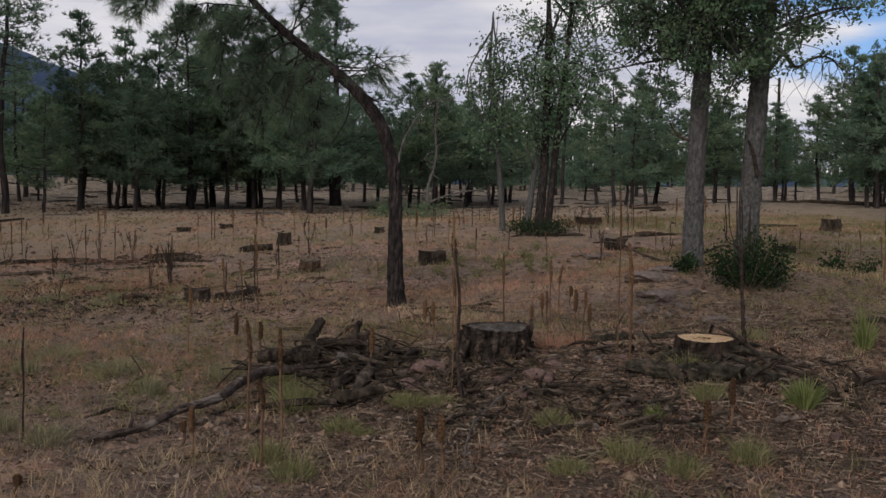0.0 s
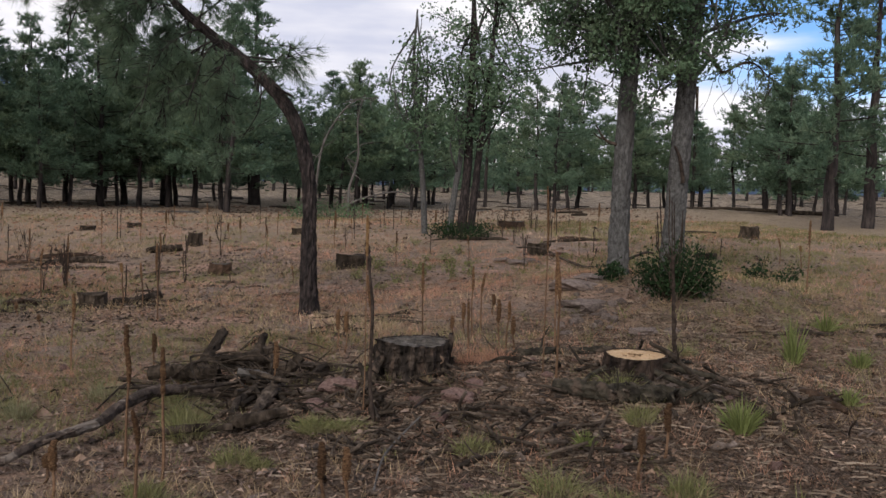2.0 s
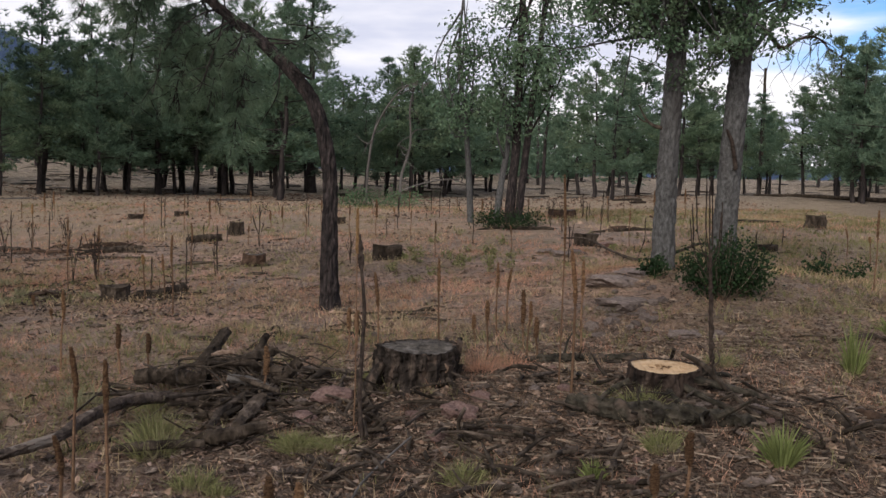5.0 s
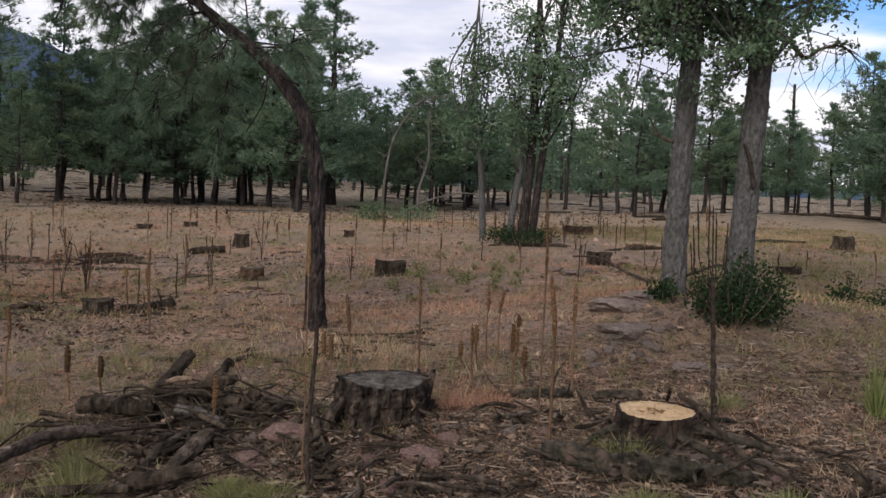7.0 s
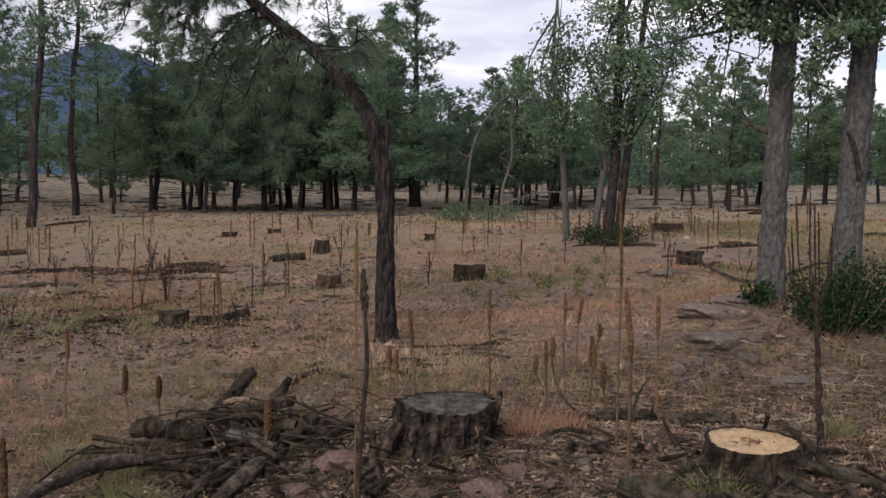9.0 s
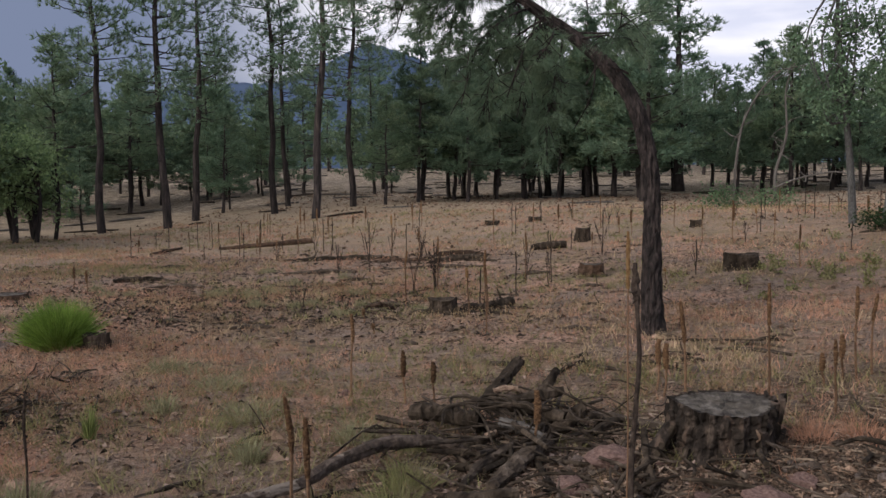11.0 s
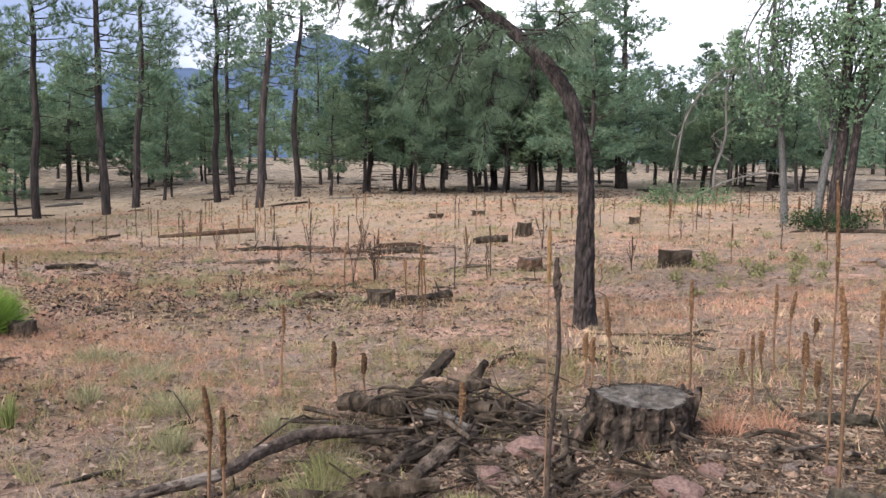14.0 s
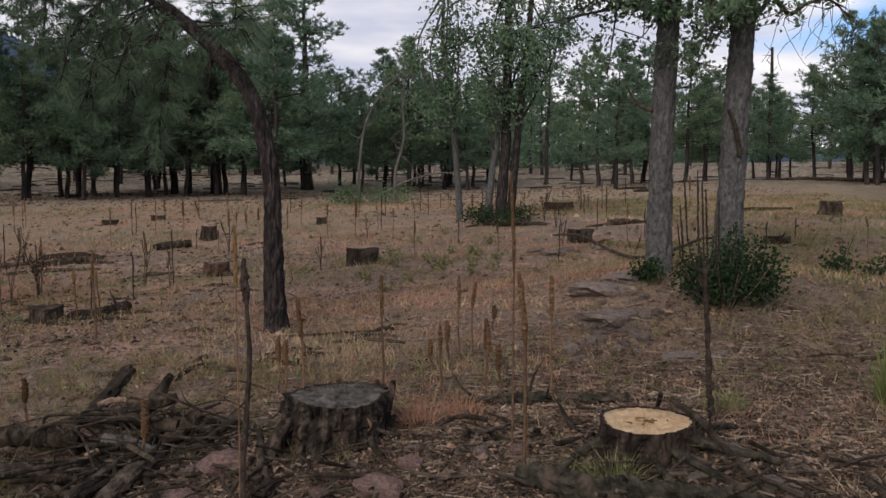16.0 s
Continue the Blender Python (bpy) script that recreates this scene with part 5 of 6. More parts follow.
def debris_heap(x, y, r, count, seed, label):
    rng = np.random.default_rng(seed)
    root = thing("debris_heap", label, "debris", group="debris heaps")
    for i in range(count):
        cx, cy = x + rng.normal(0, r * 0.5), y + rng.normal(0, r * 0.4)
        a, ln = rng.uniform(0, np.pi), rng.uniform(0.04, 0.19)
        c = np.array([cx, cy, gz(cx, cy) + rng.uniform(0.01, 0.07)])
        d = np.array([math.cos(a) * ln, math.sin(a) * ln, rng.normal(0, 0.04)])
        q = rng.uniform(0.004, 0.015)
        g = Geo()
        tube(g, spline([c - d, c + rng.normal(0, 0.03, 3) * [1, 1, 0.4], c + d], 8), [q, q, q * 0.5], 6, rng, 0.12)
        part("stick", g, (M_CHAR, M_GREY_WOOD)[i % 2], root)


debris_heap(-5.25, 5.25, 0.7, 70, 41, "dark heap of charred sticks in the grass")
debris_heap(-4.9, 5.9, 0.7, 44, 42, "scattered charred sticks and bark")
debris_heap(-5.2, 6.85, 0.35, 12, 43, "small heap of pale sticks")
debris_heap(1.95, 5.25, 0.55, 40, 44, "sticks and roots heaped round the fresh stump")
debris_heap(1.3, 6.0, 0.5, 22, 45, "sticks lying between the two stumps")
debris_heap(0.5, 5.4, 0.6, 26, 46, "broken sticks before the old stump")
debris_heap(0.6, 4.95, 0.7, 40, 47, "thin broken sticks over bark litter")
debris_heap(1.15, 4.55, 0.6, 34, 48, "thin broken sticks over bark litter")
debris_heap(-0.15, 4.7, 0.6, 24, 49, "thin broken sticks over bark litter")
debris_heap(-0.1, 5.75, 0.5, 30, 50, "dark sticks and bark between pile and stump")
debris_heap(2.5, 4.9, 0.6, 24, 51, "thin sticks beside a mossy log")
log_thing("charred_chunk", "upright chunk of charred wood", [(-5.62, 5.22, -0.03), (-5.6, 5.24, 0.12), (-5.63, 5.24, 0.24)], [0.07, 0.055, 0.03], 71, M_CHAR, "wood chunk", 10, 0.2, 10)


# ---- rocks ----
def rock_mesh(seed, material):
    rng = np.random.default_rng(seed)
    bm = bmesh.new()
    bmesh.ops.create_icosphere(bm, subdivisions=3, radius=1)
    k = rng.uniform(-3, 3, 3)
    for v in bm.verts:
        d = v.co.normalized()
        n = noise.noise(Vector(d * 1.3) + Vector(k)) * 0.45 + noise.noise(Vector(d * 3.5) + Vector(k)) * 0.16
        v.co = d * (1 + n)
        v.co.z *= 0.62
        for a in (0.75, 0.55):
            if v.co.x > a:
                v.co.x = a + (v.co.x - a) * 0.3
    me = bpy.data.meshes.new("rock")
    bm.to_mesh(me)
    bm.free()
    me.materials.append(material)
    return me


def rocks():
    red = [rock_mesh(i, M_ROCK) for i in range(4)]
    grey = [rock_mesh(9 + i, M_ROCK_GREY) for i in range(4)]
    rows = ((-0.24, 6.02, 0.17, 0), (-0.42, 5.72, 0.10, 0), (0.55, 5.55, 0.12, 0), (0.28, 5.55, 0.08, 0), (0.7, 5.75, 0.09, 0), (0.42, 5.25, 0.07, 0),
            (2.0, 5.3, 0.09, 1), (2.22, 5.45, 0.10, 1), (2.28, 5.2, 0.07, 1), (1.6, 4.78, 0.05, 1), (2.40, 8.92, 0.34, 1), (2.50, 9.78, 0.36, 1), (2.82, 10.1, 0.26, 1), (2.70, 7.9, 0.18, 1),
            (2.25, 8.65, 0.10, 1), (2.45, 8.6, 0.09, 1), (2.0, 8.1, 0.08, 1), (3.0, 7.9, 0.10, 1), (2.3, 9.1, 0.08, 1), (2.8, 15.0, 0.24, 1), (3.1, 15.2, 0.2, 1), (2.6, 15.4, 0.18, 1), (3.8, 16.0, 0.2, 0), (1.25, 5.75, 0.07, 0))
    for i, (x, y, r, k) in enumerate(rows):
        ob = tagged(new("rock", (grey if k else red)[i % 4]), "rough grey rock half sunk in litter" if k else "reddish rough rock half sunk in litter", "rock", "rocks")
        ob.matrix_basis = pose(x, y, gz(x, y) + r * (-0.02 if k and 7.8 < y < 11 else 0.1), i * 31 % 17 - 8, i * 23 % 15 - 7, i * 67)
        ob.scale = (r, r * 0.85, r * (0.42 if y > 7.8 and x > 2 else 0.75))
    rng = np.random.default_rng(6)
    for i in range(98):
        x, y = (rng.normal(1.3, 1.6), rng.normal(5.8, 1.6)) if i < 66 else (rng.normal(2.35, 0.28), rng.normal(8.75, 0.5))
        r = rng.uniform(0.018, 0.05 if i < 66 else 0.085)
        ob = tagged(new("rock", (grey if i % 3 == 0 or i >= 66 else red)[i % 4]), "small rough stone lying in bark litter", "rock", "small stones")
        ob.matrix_basis = pose(x, y, gz(x, y) + r * 0.2, 0, 0, i * 41)
        ob.scale = (r, r * 0.8, r)


rocks()


# ---- mullein stalks ----
def mullein(seed, tan, short, dark=False):
    """A dry mullein one metre tall: thin stem, thick rough seed head."""
    rng = np.random.default_rng(seed)
    root = thing("mullein_stalk", "thin dark dead mullein stalk with a sparse head" if dark else "dry brown mullein stalk with a thick seed head" if not tan else "tan dry mullein stalk with a stout seed head", "dry plant", group="mullein stalks")
    bend = rng.normal(0, 0.007, (5, 2)).cumsum(0)
    bend -= bend[0]
    pts = spline(np.c_[bend, np.linspace(-0.03, 1, 5)], 16)
    head = 0.2 if tan else 0.42 if short else 0.28
    k = int(15 * (1 - head))
    s, h = Geo(), Geo()
    tube(s, pts[:k + 2], [0.008, 0.006], 6, rng, 0.1)
    hp = spline(pts[k:], 26)
    w = 0.0075 if dark else 0.016 if tan else 0.018 if short else 0.012
    tube(h, hp, [w * 0.8, w, w * 1.02, w * 0.97, w * 0.6], 9, rng, 0.2)
    part("stem", s, M_STALK_DARK if dark else M_STALK, root)
    part("seed_head", h, M_STALK_DARK if dark else M_HEAD_TAN if tan else M_HEAD, root)
    return root


stalks = [mullein(1, False, False), mullein(2, False, True), mullein(3, False, False), mullein(4, True, True), mullein(5, False, True, True)]


def plant_stalk(kind, x, y, H, thick=1.0, lean=(0, 0)):
    m = pose(x, y, gz(x, y), lean[0], lean[1], (x * 91 + y * 57) % 360)
    model = stalks[kind]
    if model.name in used:
        ob = copy_thing(model, m)
    else:
        used.add(model.name)
        ob = model
        ob.matrix_basis = m
    ob.scale = (thick, thick, H)


NEAR = [(-1.81, 4.39, 0.16), (-2.08, 7.13, 0.41), (-1.87, 7.22, 0.33), (-2.46, 9.94, 0.9), (-0.25, 7.73, 0.4), (-0.03, 7.15, 0.79), (-0.31, 3.78, 0.37),
        (-0.19, 3.82, 0.33), (-1.66, 4.04, 0.32), (-1.22, 3.9, 0.5), (0.47, 7.65, 0.86), (0.97, 8.35, 0.36), (1.4, 9.12, 0.25), (1.18, 7.1, 0.5), (1.33, 4.0, 0.28), (1.56, 4.24, 0.33),
        (5.49, 9.8, 0.92), (-1.45, 4.62, 0.76), (-1.19, 4.36, 0.74), (-2.54, 7.12, 0.66), (-0.75, 6.2, 0.42), (-0.33, 7.89, 0.4), (0.89, 7.47, 0.5),
        (1.29, 7.31, 0.35), (1.06, 8.4, 0.71), (1.17, 8.52, 0.62), (1.25, 7.85, 0.47), (0.83, 8.15, 0.27), (1.6, 7.0, 0.8), (1.24, 5.5, 0.96)]
LEFT = [(-6.26, 5.0, 0.56), (-6.35, 5.18, 0.57), (-6.29, 5.49, 0.27), (-6.56, 5.6, 0.48), (-5.46, 6.3, 0.85), (-8.11, 7.54, 0.73),
        (-10.99, 9.86, 0.58), (-10.82, 9.95, 0.86), (-10.6, 11.99, 0.38), (-9.76, 11.45, 0.39), (-8.62, 7.58, 0.34), (-10.13, 7.51, 0.75), (-9.43, 6.83, 0.31),
        (-4.12, 3.66, 0.12), (-3.95, 3.67, 0.18), (-4.21, 10.41, 0.17), (-3.7, 9.7, 0.13), (-3.97, 4.23, 0.29), (-2.3, 3.3, 0.12)]
MIDDLE = [(-4.74, 13.86, 0.84), (-2.94, 14.15, 0.78), (-4.7, 12.6, 0.73), (-6.93, 15.64, 0.97), (-7.32, 17.35, 0.95), (-5.82, 19.54, 0.82), (-2.92, 17.67, 0.84),
          (-1.99, 17.77, 0.6), (2.79, 14.25, 0.59), (7.13, 12.93, 0.45), (4.24, 15.99, 0.67), (4.61, 16.31, 0.51), (2.0, 15.63, 0.48), (1.39, 17.0, 0.46),
          (-0.22, 19.48, 0.52), (0.15, 18.33, 0.56), (6.76, 15.15, 0.34), (-2.98, 11.39, 0.61), (-3.44, 12.34, 0.49), (-3.23, 11.34, 0.61), (-6.25, 16.4, 0.77),
          (-3.11, 12.93, 0.65), (-3.39, 14.24, 0.82), (-0.85, 14.86, 0.54), (-1.18, 13.98, 0.25), (0.62, 15.42, 0.65), (6.0, 14.46, 0.42), (7.31, 13.96, 0.47)]
for i, (x, y, H) in enumerate(NEAR + LEFT):
    plant_stalk(1 if H < 0.5 else (0, 2)[i % 2], x, y, H, 1.22)
for i, (x, y, H) in enumerate(MIDDLE):
    plant_stalk((0, 4, 2, 4, 3)[i % 5], x, y, H, 1.3)
plant_stalk(4, -2.75, 4.31, 0.7, 0.9)
plant_stalk(3, -0.10, 5.54, 1.36, 0.62)
plant_stalk(2, 1.22, 5.82, 1.40, 0.75)
_rng = np.random.default_rng(12)
for i in range(85):
    x, y = _rng.uniform(-17, 7.5), _rng.uniform(17.5, 25)
    plant_stalk((0, 4, 1, 4)[i % 4], x, y, _rng.uniform(0.35, 0.85), 1.4)


def dark_stalks():
    """The tall dark stalk by the old stump and the dead many-stemmed one by the fresh stump."""
    rng = np.random.default_rng(2)
    root = thing("dead_stalk", "tall dark dead mullein stalk beside the old stump", "dry plant")
    s, h = Geo(), Geo()
    p = spline([(-0.02, 5.30, -0.03), (-0.06, 5.45, 0.3), (-0.05, 5.58, 0.75), (-0.08, 5.68, 1.05)], 20)
    tube(s, p, [0.014, 0.012, 0.010], 8, rng, 0.2)
    tube(h, spline([(-0.08, 5.68, 1.03), (-0.09, 5.70, 1.12), (-0.10, 5.72, 1.25)], 16), [0.012, 0.023, 0.022, 0.010], 9, rng, 0.3)
    part("stem", s, M_STALK_DARK, root)
    part("seed_head", h, M_STALK_DARK, root)
    z = gz(2.27, 5.97)
    root = thing("dead_stalk", "dark dead stalk that splits into upright spikes", "dry plant")
    s = Geo()
    p = spline([(2.29, 5.96, z - 0.04), (2.27, 5.97, 0.6), (2.24, 5.98, 1.17)], 16)
    p = spline(p, 44)
    tube(s, p, [0.019, 0.016, 0.010], 9, rng, 0.4)
    p = p[::3]
    part("stem", s, M_STALK_DARK, root)
    tops = ((-0.125, 1.50), (-0.095, 1.66), (-0.05, 1.68), (-0.012, 1.62), (0.022, 1.58), (0.06, 1.45), (-0.03, 1.48), (0.095, 1.52), (-0.15, 1.40))
    for k, (dx, zt) in enumerate(tops):
        o = p[12 + k % 3]
        e = np.array([2.235 + dx, 6.0 + 0.05 * math.sin(k * 2.1), zt])
        bow = np.array([dx * 0.35, 0.01 * math.cos(k), -0.05])
        g = Geo()
        head = 0.0052 if zt > 1.48 else 0.0034
        tube(g, spline([o, o + (e - o) * 0.45 + bow, o + (e - o) * 0.75 + bow * 0.5, e], 34), [0.004, 0.0035, 0.004, head, head, 0.003], 7, rng, 0.4)
        part("spike", g, M_STALK_DARK, root)


dark_stalks()


def dry_forb(seed):
    """A dead forb one metre tall: several thin stems that branch upward."""
    rng = np.random.default_rng(seed)
    root = thing("dry_forb", "dead branching weed with thin dark upright stems", "dry plant", group="dead weeds")
    for k in range(rng.integers(3, 6)):
        g = Geo()
        a, w, h = rng.uniform(0, 6.28), rng.uniform(0.03, 0.2), rng.uniform(0.6, 1.0)
        tip = np.array([math.cos(a) * w, math.sin(a) * w, h])
        p = spline([(0, 0, -0.02), tip * [0.25, 0.25, 0.4] + rng.normal(0, 0.01, 3), tip * [0.7, 0.7, 0.75], tip], 14)
        tube(g, p, [0.006, 0.0045, 0.005, 0.0065, 0.003], 5, rng, 0.25)
        for _ in range(3):
            o = p[rng.integers(5, 12)]
            tube(g, [o, o + [rng.normal(0, 0.04), rng.normal(0, 0.04), rng.uniform(0.05, 0.16)]], [0.004, 0.005], 4)
        part("stem", g, M_STALK_DARK, root)
    return root


forbs = [dry_forb(500 + i) for i in range(4)]
_rng = np.random.default_rng(15)
FORBS = [(-7.44, 17.59, 0.8), (-4.8, 13.9, 0.85), (-2.91, 13.88, 0.7), (-3.46, 14.52, 0.75), (-0.85, 14.82, 0.6), (-6.65, 17.41, 0.8), (-3.47, 20.79, 0.7), (-4.93, 13.35, 0.8), (-7.77, 17.15, 0.9), (-4.64, 13.52, 0.8),
         (-5.4, 10.9, 0.55), (3.5, 12.6, 0.5), (6.1, 12.2, 0.5), (5.0, 13.2, 0.45)] + [(_rng.uniform(-14, 5), _rng.uniform(15, 24), _rng.uniform(0.4, 0.8)) for _ in range(26)]
for i, (x, y, H) in enumerate(FORBS):
    m = pose(x, y, gz(x, y), 0, 0, i * 77)
    ob = forbs[i] if i < 4 else copy_thing(forbs[i % 4], m)
    ob.matrix_basis = m
    ob.scale = (H * 1.3, H * 1.3, H)


# ---- bushes, tufts and weeds ----
def broom(x, y, w, h, n, material, name, label, category, seed, width=0.006, spread=0.5):
    rng = np.random.default_rng(seed)
    a, q = rng.uniform(0, 6.2832, n), np.sqrt(rng.uniform(0, 1, n))
    bx, by = np.cos(a) * q * w * 0.36, np.sin(a) * q * w * 0.36
    hh = h * (1 - 0.35 * q ** 2) * rng.uniform(0.35, 1.1, n)
    d = np.stack([np.cos(a) * q * w * 0.5 * spread * 2 + rng.normal(0, 0.2 * w, n), np.sin(a) * q * w * 0.5 * spread * 2 + rng.normal(0, 0.2 * w, n), hh], 1)
    s = unit(np.cross(d, rng.normal(0, 1, (n, 3)))) * width / 2
    b = np.stack([bx, by, 0 * bx - 0.01], 1)
    m = b + d * [0.42, 0.42, 0.6]
    t = b + d
    v = np.stack([b - s, b + s, m + s, m - s, t], 1).reshape(-1, 3)
    i = np.arange(n)[:, None] * 5
    f = (i + [0, 1, 2]).tolist() + (i + [0, 2, 3]).tolist() + (i + [3, 2, 4]).tolist()
    g = Geo().add(v, f)
    ob = part(name, g, material)
    ob.matrix_basis = pose(x, y, gz(x, y))
    return tagged(ob, label, category)


def leafy(x, y, w, h, n, material, name, label, category, seed, size=0.04, ny=None):
    rng = np.random.default_rng(seed)
    root = thing(name, label, category, pose(x, y, gz(x, y)))
    st, lf = Geo(), Geo()
    pts = []
    ny = ny or w
    for k in range(max(5, n // 60)):
        a, q = rng.uniform(0, 6.28), rng.uniform(0, 1) ** 0.5
        e = np.array([math.cos(a) * q * w / 2, math.sin(a) * q * ny / 2, h * rng.uniform(0.45, 1.0) * (1 - 0.45 * q * q)])
        p = spline([(e[0] * 0.2, e[1] * 0.2, -0.02), (e[0] * 0.7, e[1] * 0.7, e[2] * 0.5), e], 6)
        tube(st, p, [0.007, 0.003], 4)
        for s in p[2:]:
            pts.append(s + rng.normal(0, 0.06 * w + 0.012, (max(3, n // (4 * max(5, n // 60))), 3)) * [1, 1, 0.8])
    c = np.concatenate(pts)
    c[:, 2] = np.maximum(c[:, 2], 0.02)
    leaves(lf, c, rng, size)
    part("stem", st, M_TWIG, root)
    part("foliage", lf, material, root)


def plants():
    broom(-6.52, 7.95, 0.50, 0.56, 5200, M_BROOM, "green_bush", "bright green broom-like bush in dry grass", "bush", 1, 0.006, 0.42)
    leafy(3.38, 8.85, 0.95, 0.70, 4600, M_DARK_LEAF, "oak_sprout_bush", "dark green bush at the foot of the grey oaks", "bush", 2, 0.042, 0.7)
    leafy(2.93, 9.72, 0.36, 0.28, 500, M_DARK_LEAF, "oak_sprout_bush", "small dark sprouts at an oak's foot", "bush", 3, 0.05)
    leafy(5.7, 11.2, 0.9, 0.3, 700, M_DARK_LEAF, "low_bush", "low green bush in the shade of oaks", "bush", 4, 0.05)
    leafy(2.3, 19.3, 1.7, 0.42, 2000, M_DARK_LEAF, "low_bush", "low grey-green bush under the leaning oaks", "bush", 5, 0.06)
    leafy(-1.0, 29.5, 3.4, 0.6, 1500, M_OAK_MEADOW, "low_bush", "low spreading bush by the pale dead trunks", "bush", 6, 0.09)
    tagged(broom(2.17, 4.58, 0.15, 0.25, 150, M_WEED, "green_weed", "bright green weed with long narrow leaves", "weed", 30, 0.009, 0.8))
    for i, (x, y, w, h) in enumerate(((0.75, 6.35, 0.26, 0.22), (-3.9, 5.0, 0.6, 0.16), (-3.45, 4.85, 0.45, 0.14), (1.0, 6.6, 0.25, 0.2))):
        tagged(broom(x, y, w, h, 230, M_GRASS_RED, "grass_tuft", "soft reddish tuft of fine dry grass", "grass tuft", 120 + i, 0.002, 0.35), group="grass tufts")
    for i, (x, y, w, h) in enumerate(((3.79, 6.96, 0.24, 0.42), (-3.63, 5.55, 0.12, 0.24), (-4.58, 4.08, 0.28, 0.30), (1.18, 4.5, 0.12, 0.12), (4.4, 6.9, 0.22, 0.2), (4.0, 4.3, 0.35, 0.32), (3.3, 5.3, 0.2, 0.14), (4.3, 5.7, 0.26, 0.2), (4.7, 8.0, 0.3, 0.22), (5.2, 6.6, 0.3, 0.25))):
        tagged(broom(x, y, w * 0.6, h * 1.15, 110, M_WEED, "green_weed", "leafy bright green weed in the litter", "weed", 10 + i, 0.008, 0.8))
    rng = np.random.default_rng(9)
    for i in range(22):
        x, y = rng.normal(1.2, 1.1), rng.normal(15.2, 1.2)
        leafy(x, y, 0.22, rng.uniform(0.12, 0.24), 60, M_TUFT, "green_weed", "small yellow-green weed in the meadow", "weed", 40 + i, 0.055)
    for i in range(26):                 # thin pale tufts over the bare field
        x, y = rng.normal(-7.0, 2.2), rng.normal(11.0, 2.0)
        tagged(broom(x, y, rng.uniform(0.15, 0.35), rng.uniform(0.1, 0.2), 140, M_TUFT_PALE, "grass_tuft", "pale grey-green tuft in the dry meadow", "grass tuft", 200 + i, 0.005, 0.3), group="grass tufts")
    tufts = ((-0.86, 4.66, 0.24, 0.17), (-1.22, 5.2, 0.36, 0.27), (-0.19, 5.25, 0.26, 0.12), (-0.45, 5.3, 0.26, 0.14), (1.6, 4.76, 0.22, 0.18), (-0.7, 4.55, 0.14, 0.10), (1.62, 5.25, 0.3, 0.22),
             (2.45, 6.25, 0.24, 0.16), (-1.3, 5.55, 0.34, 0.26), (-2.4, 5.6, 0.22, 0.22), (-3.0, 4.5, 0.26, 0.25), (-0.05, 6.4, 0.14, 0.10), (-2.6, 4.3, 0.3, 0.2), (-1.0, 3.7, 0.3, 0.2), (1.1, 3.62, 0.24, 0.17), (1.5, 3.74, 0.26, 0.22), (0.86, 3.88, 0.34, 0.20), (0.5, 3.7, 0.22, 0.14), (-0.38, 5.24, 0.3, 0.15), (0.54, 4.63, 0.24, 0.16), (-1.2, 4.0, 0.22, 0.2), (-2.0, 6.2, 0.4, 0.2), (-1.55, 6.15, 0.3, 0.18), (-2.9, 6.3, 0.4, 0.2), (-3.7, 7.0, 0.4, 0.2), (-4.6, 7.4, 0.4, 0.2))
    for i, (x, y, w, h) in enumerate(tufts):
        tagged(broom(x, y, w, h * 0.9, 300, M_TUFT_PALE if x < -1.9 else M_TUFT, "grass_tuft", "pale grey-green tuft in the dry meadow" if x < -1.9 else "pale green tuft of grass on bark litter", "grass tuft", 70 + i, 0.003, 0.22), group="grass tufts")


plants()


# ---- grass and litter ----
def meadow_mask(x, y, a, b, c):
    """Slow patches from 0 to 1."""
    return 0.5 + 0.25 * (np.sin(x * a + 1.3 * np.sin(y * b * 0.7) + c) + np.sin(y * b + 1.1 * np.sin(x * a * 0.6 + c) + 2 * c))


def in_litter(x, y):
    return np.exp(-(((x - 1.5) / 2.6) ** 2 + ((y - 5.3) / 2.2) ** 2)) + 0.8 * np.exp(-(((x + 0.6) / 0.9) ** 2 + ((y - 6.2) / 1.1) ** 2)) + 0.7 * np.exp(-(((x - 2.6) / 1.2) ** 2 + ((y - 9) / 1.5) ** 2))


def grass(name, label, material, seed, want, height, width, zones):
    rng = np.random.default_rng(seed)
    g = Geo()
    for (x0, x1, y0, y1, n, kh, kw) in zones:
        m = n // 6
        cx, cy = rng.uniform(x0, x1, m), rng.uniform(y0, y1, m)
        keep = rng.uniform(0, 1, m) < np.clip(want(cx, cy), 0.03, 1)
        cx, cy = cx[keep], cy[keep]
        x = np.repeat(cx, 12) + rng.normal(0, 0.035 * kw, len(cx) * 12)
        y = np.repeat(cy, 12) + rng.normal(0, 0.035 * kw, len(cx) * 12)
        blades(g, x, y, ground_z(x, y), rng, height * kh, width * kw, 0.6)
    tagged(part(name, g, material), label, "grass", kind="stuff")


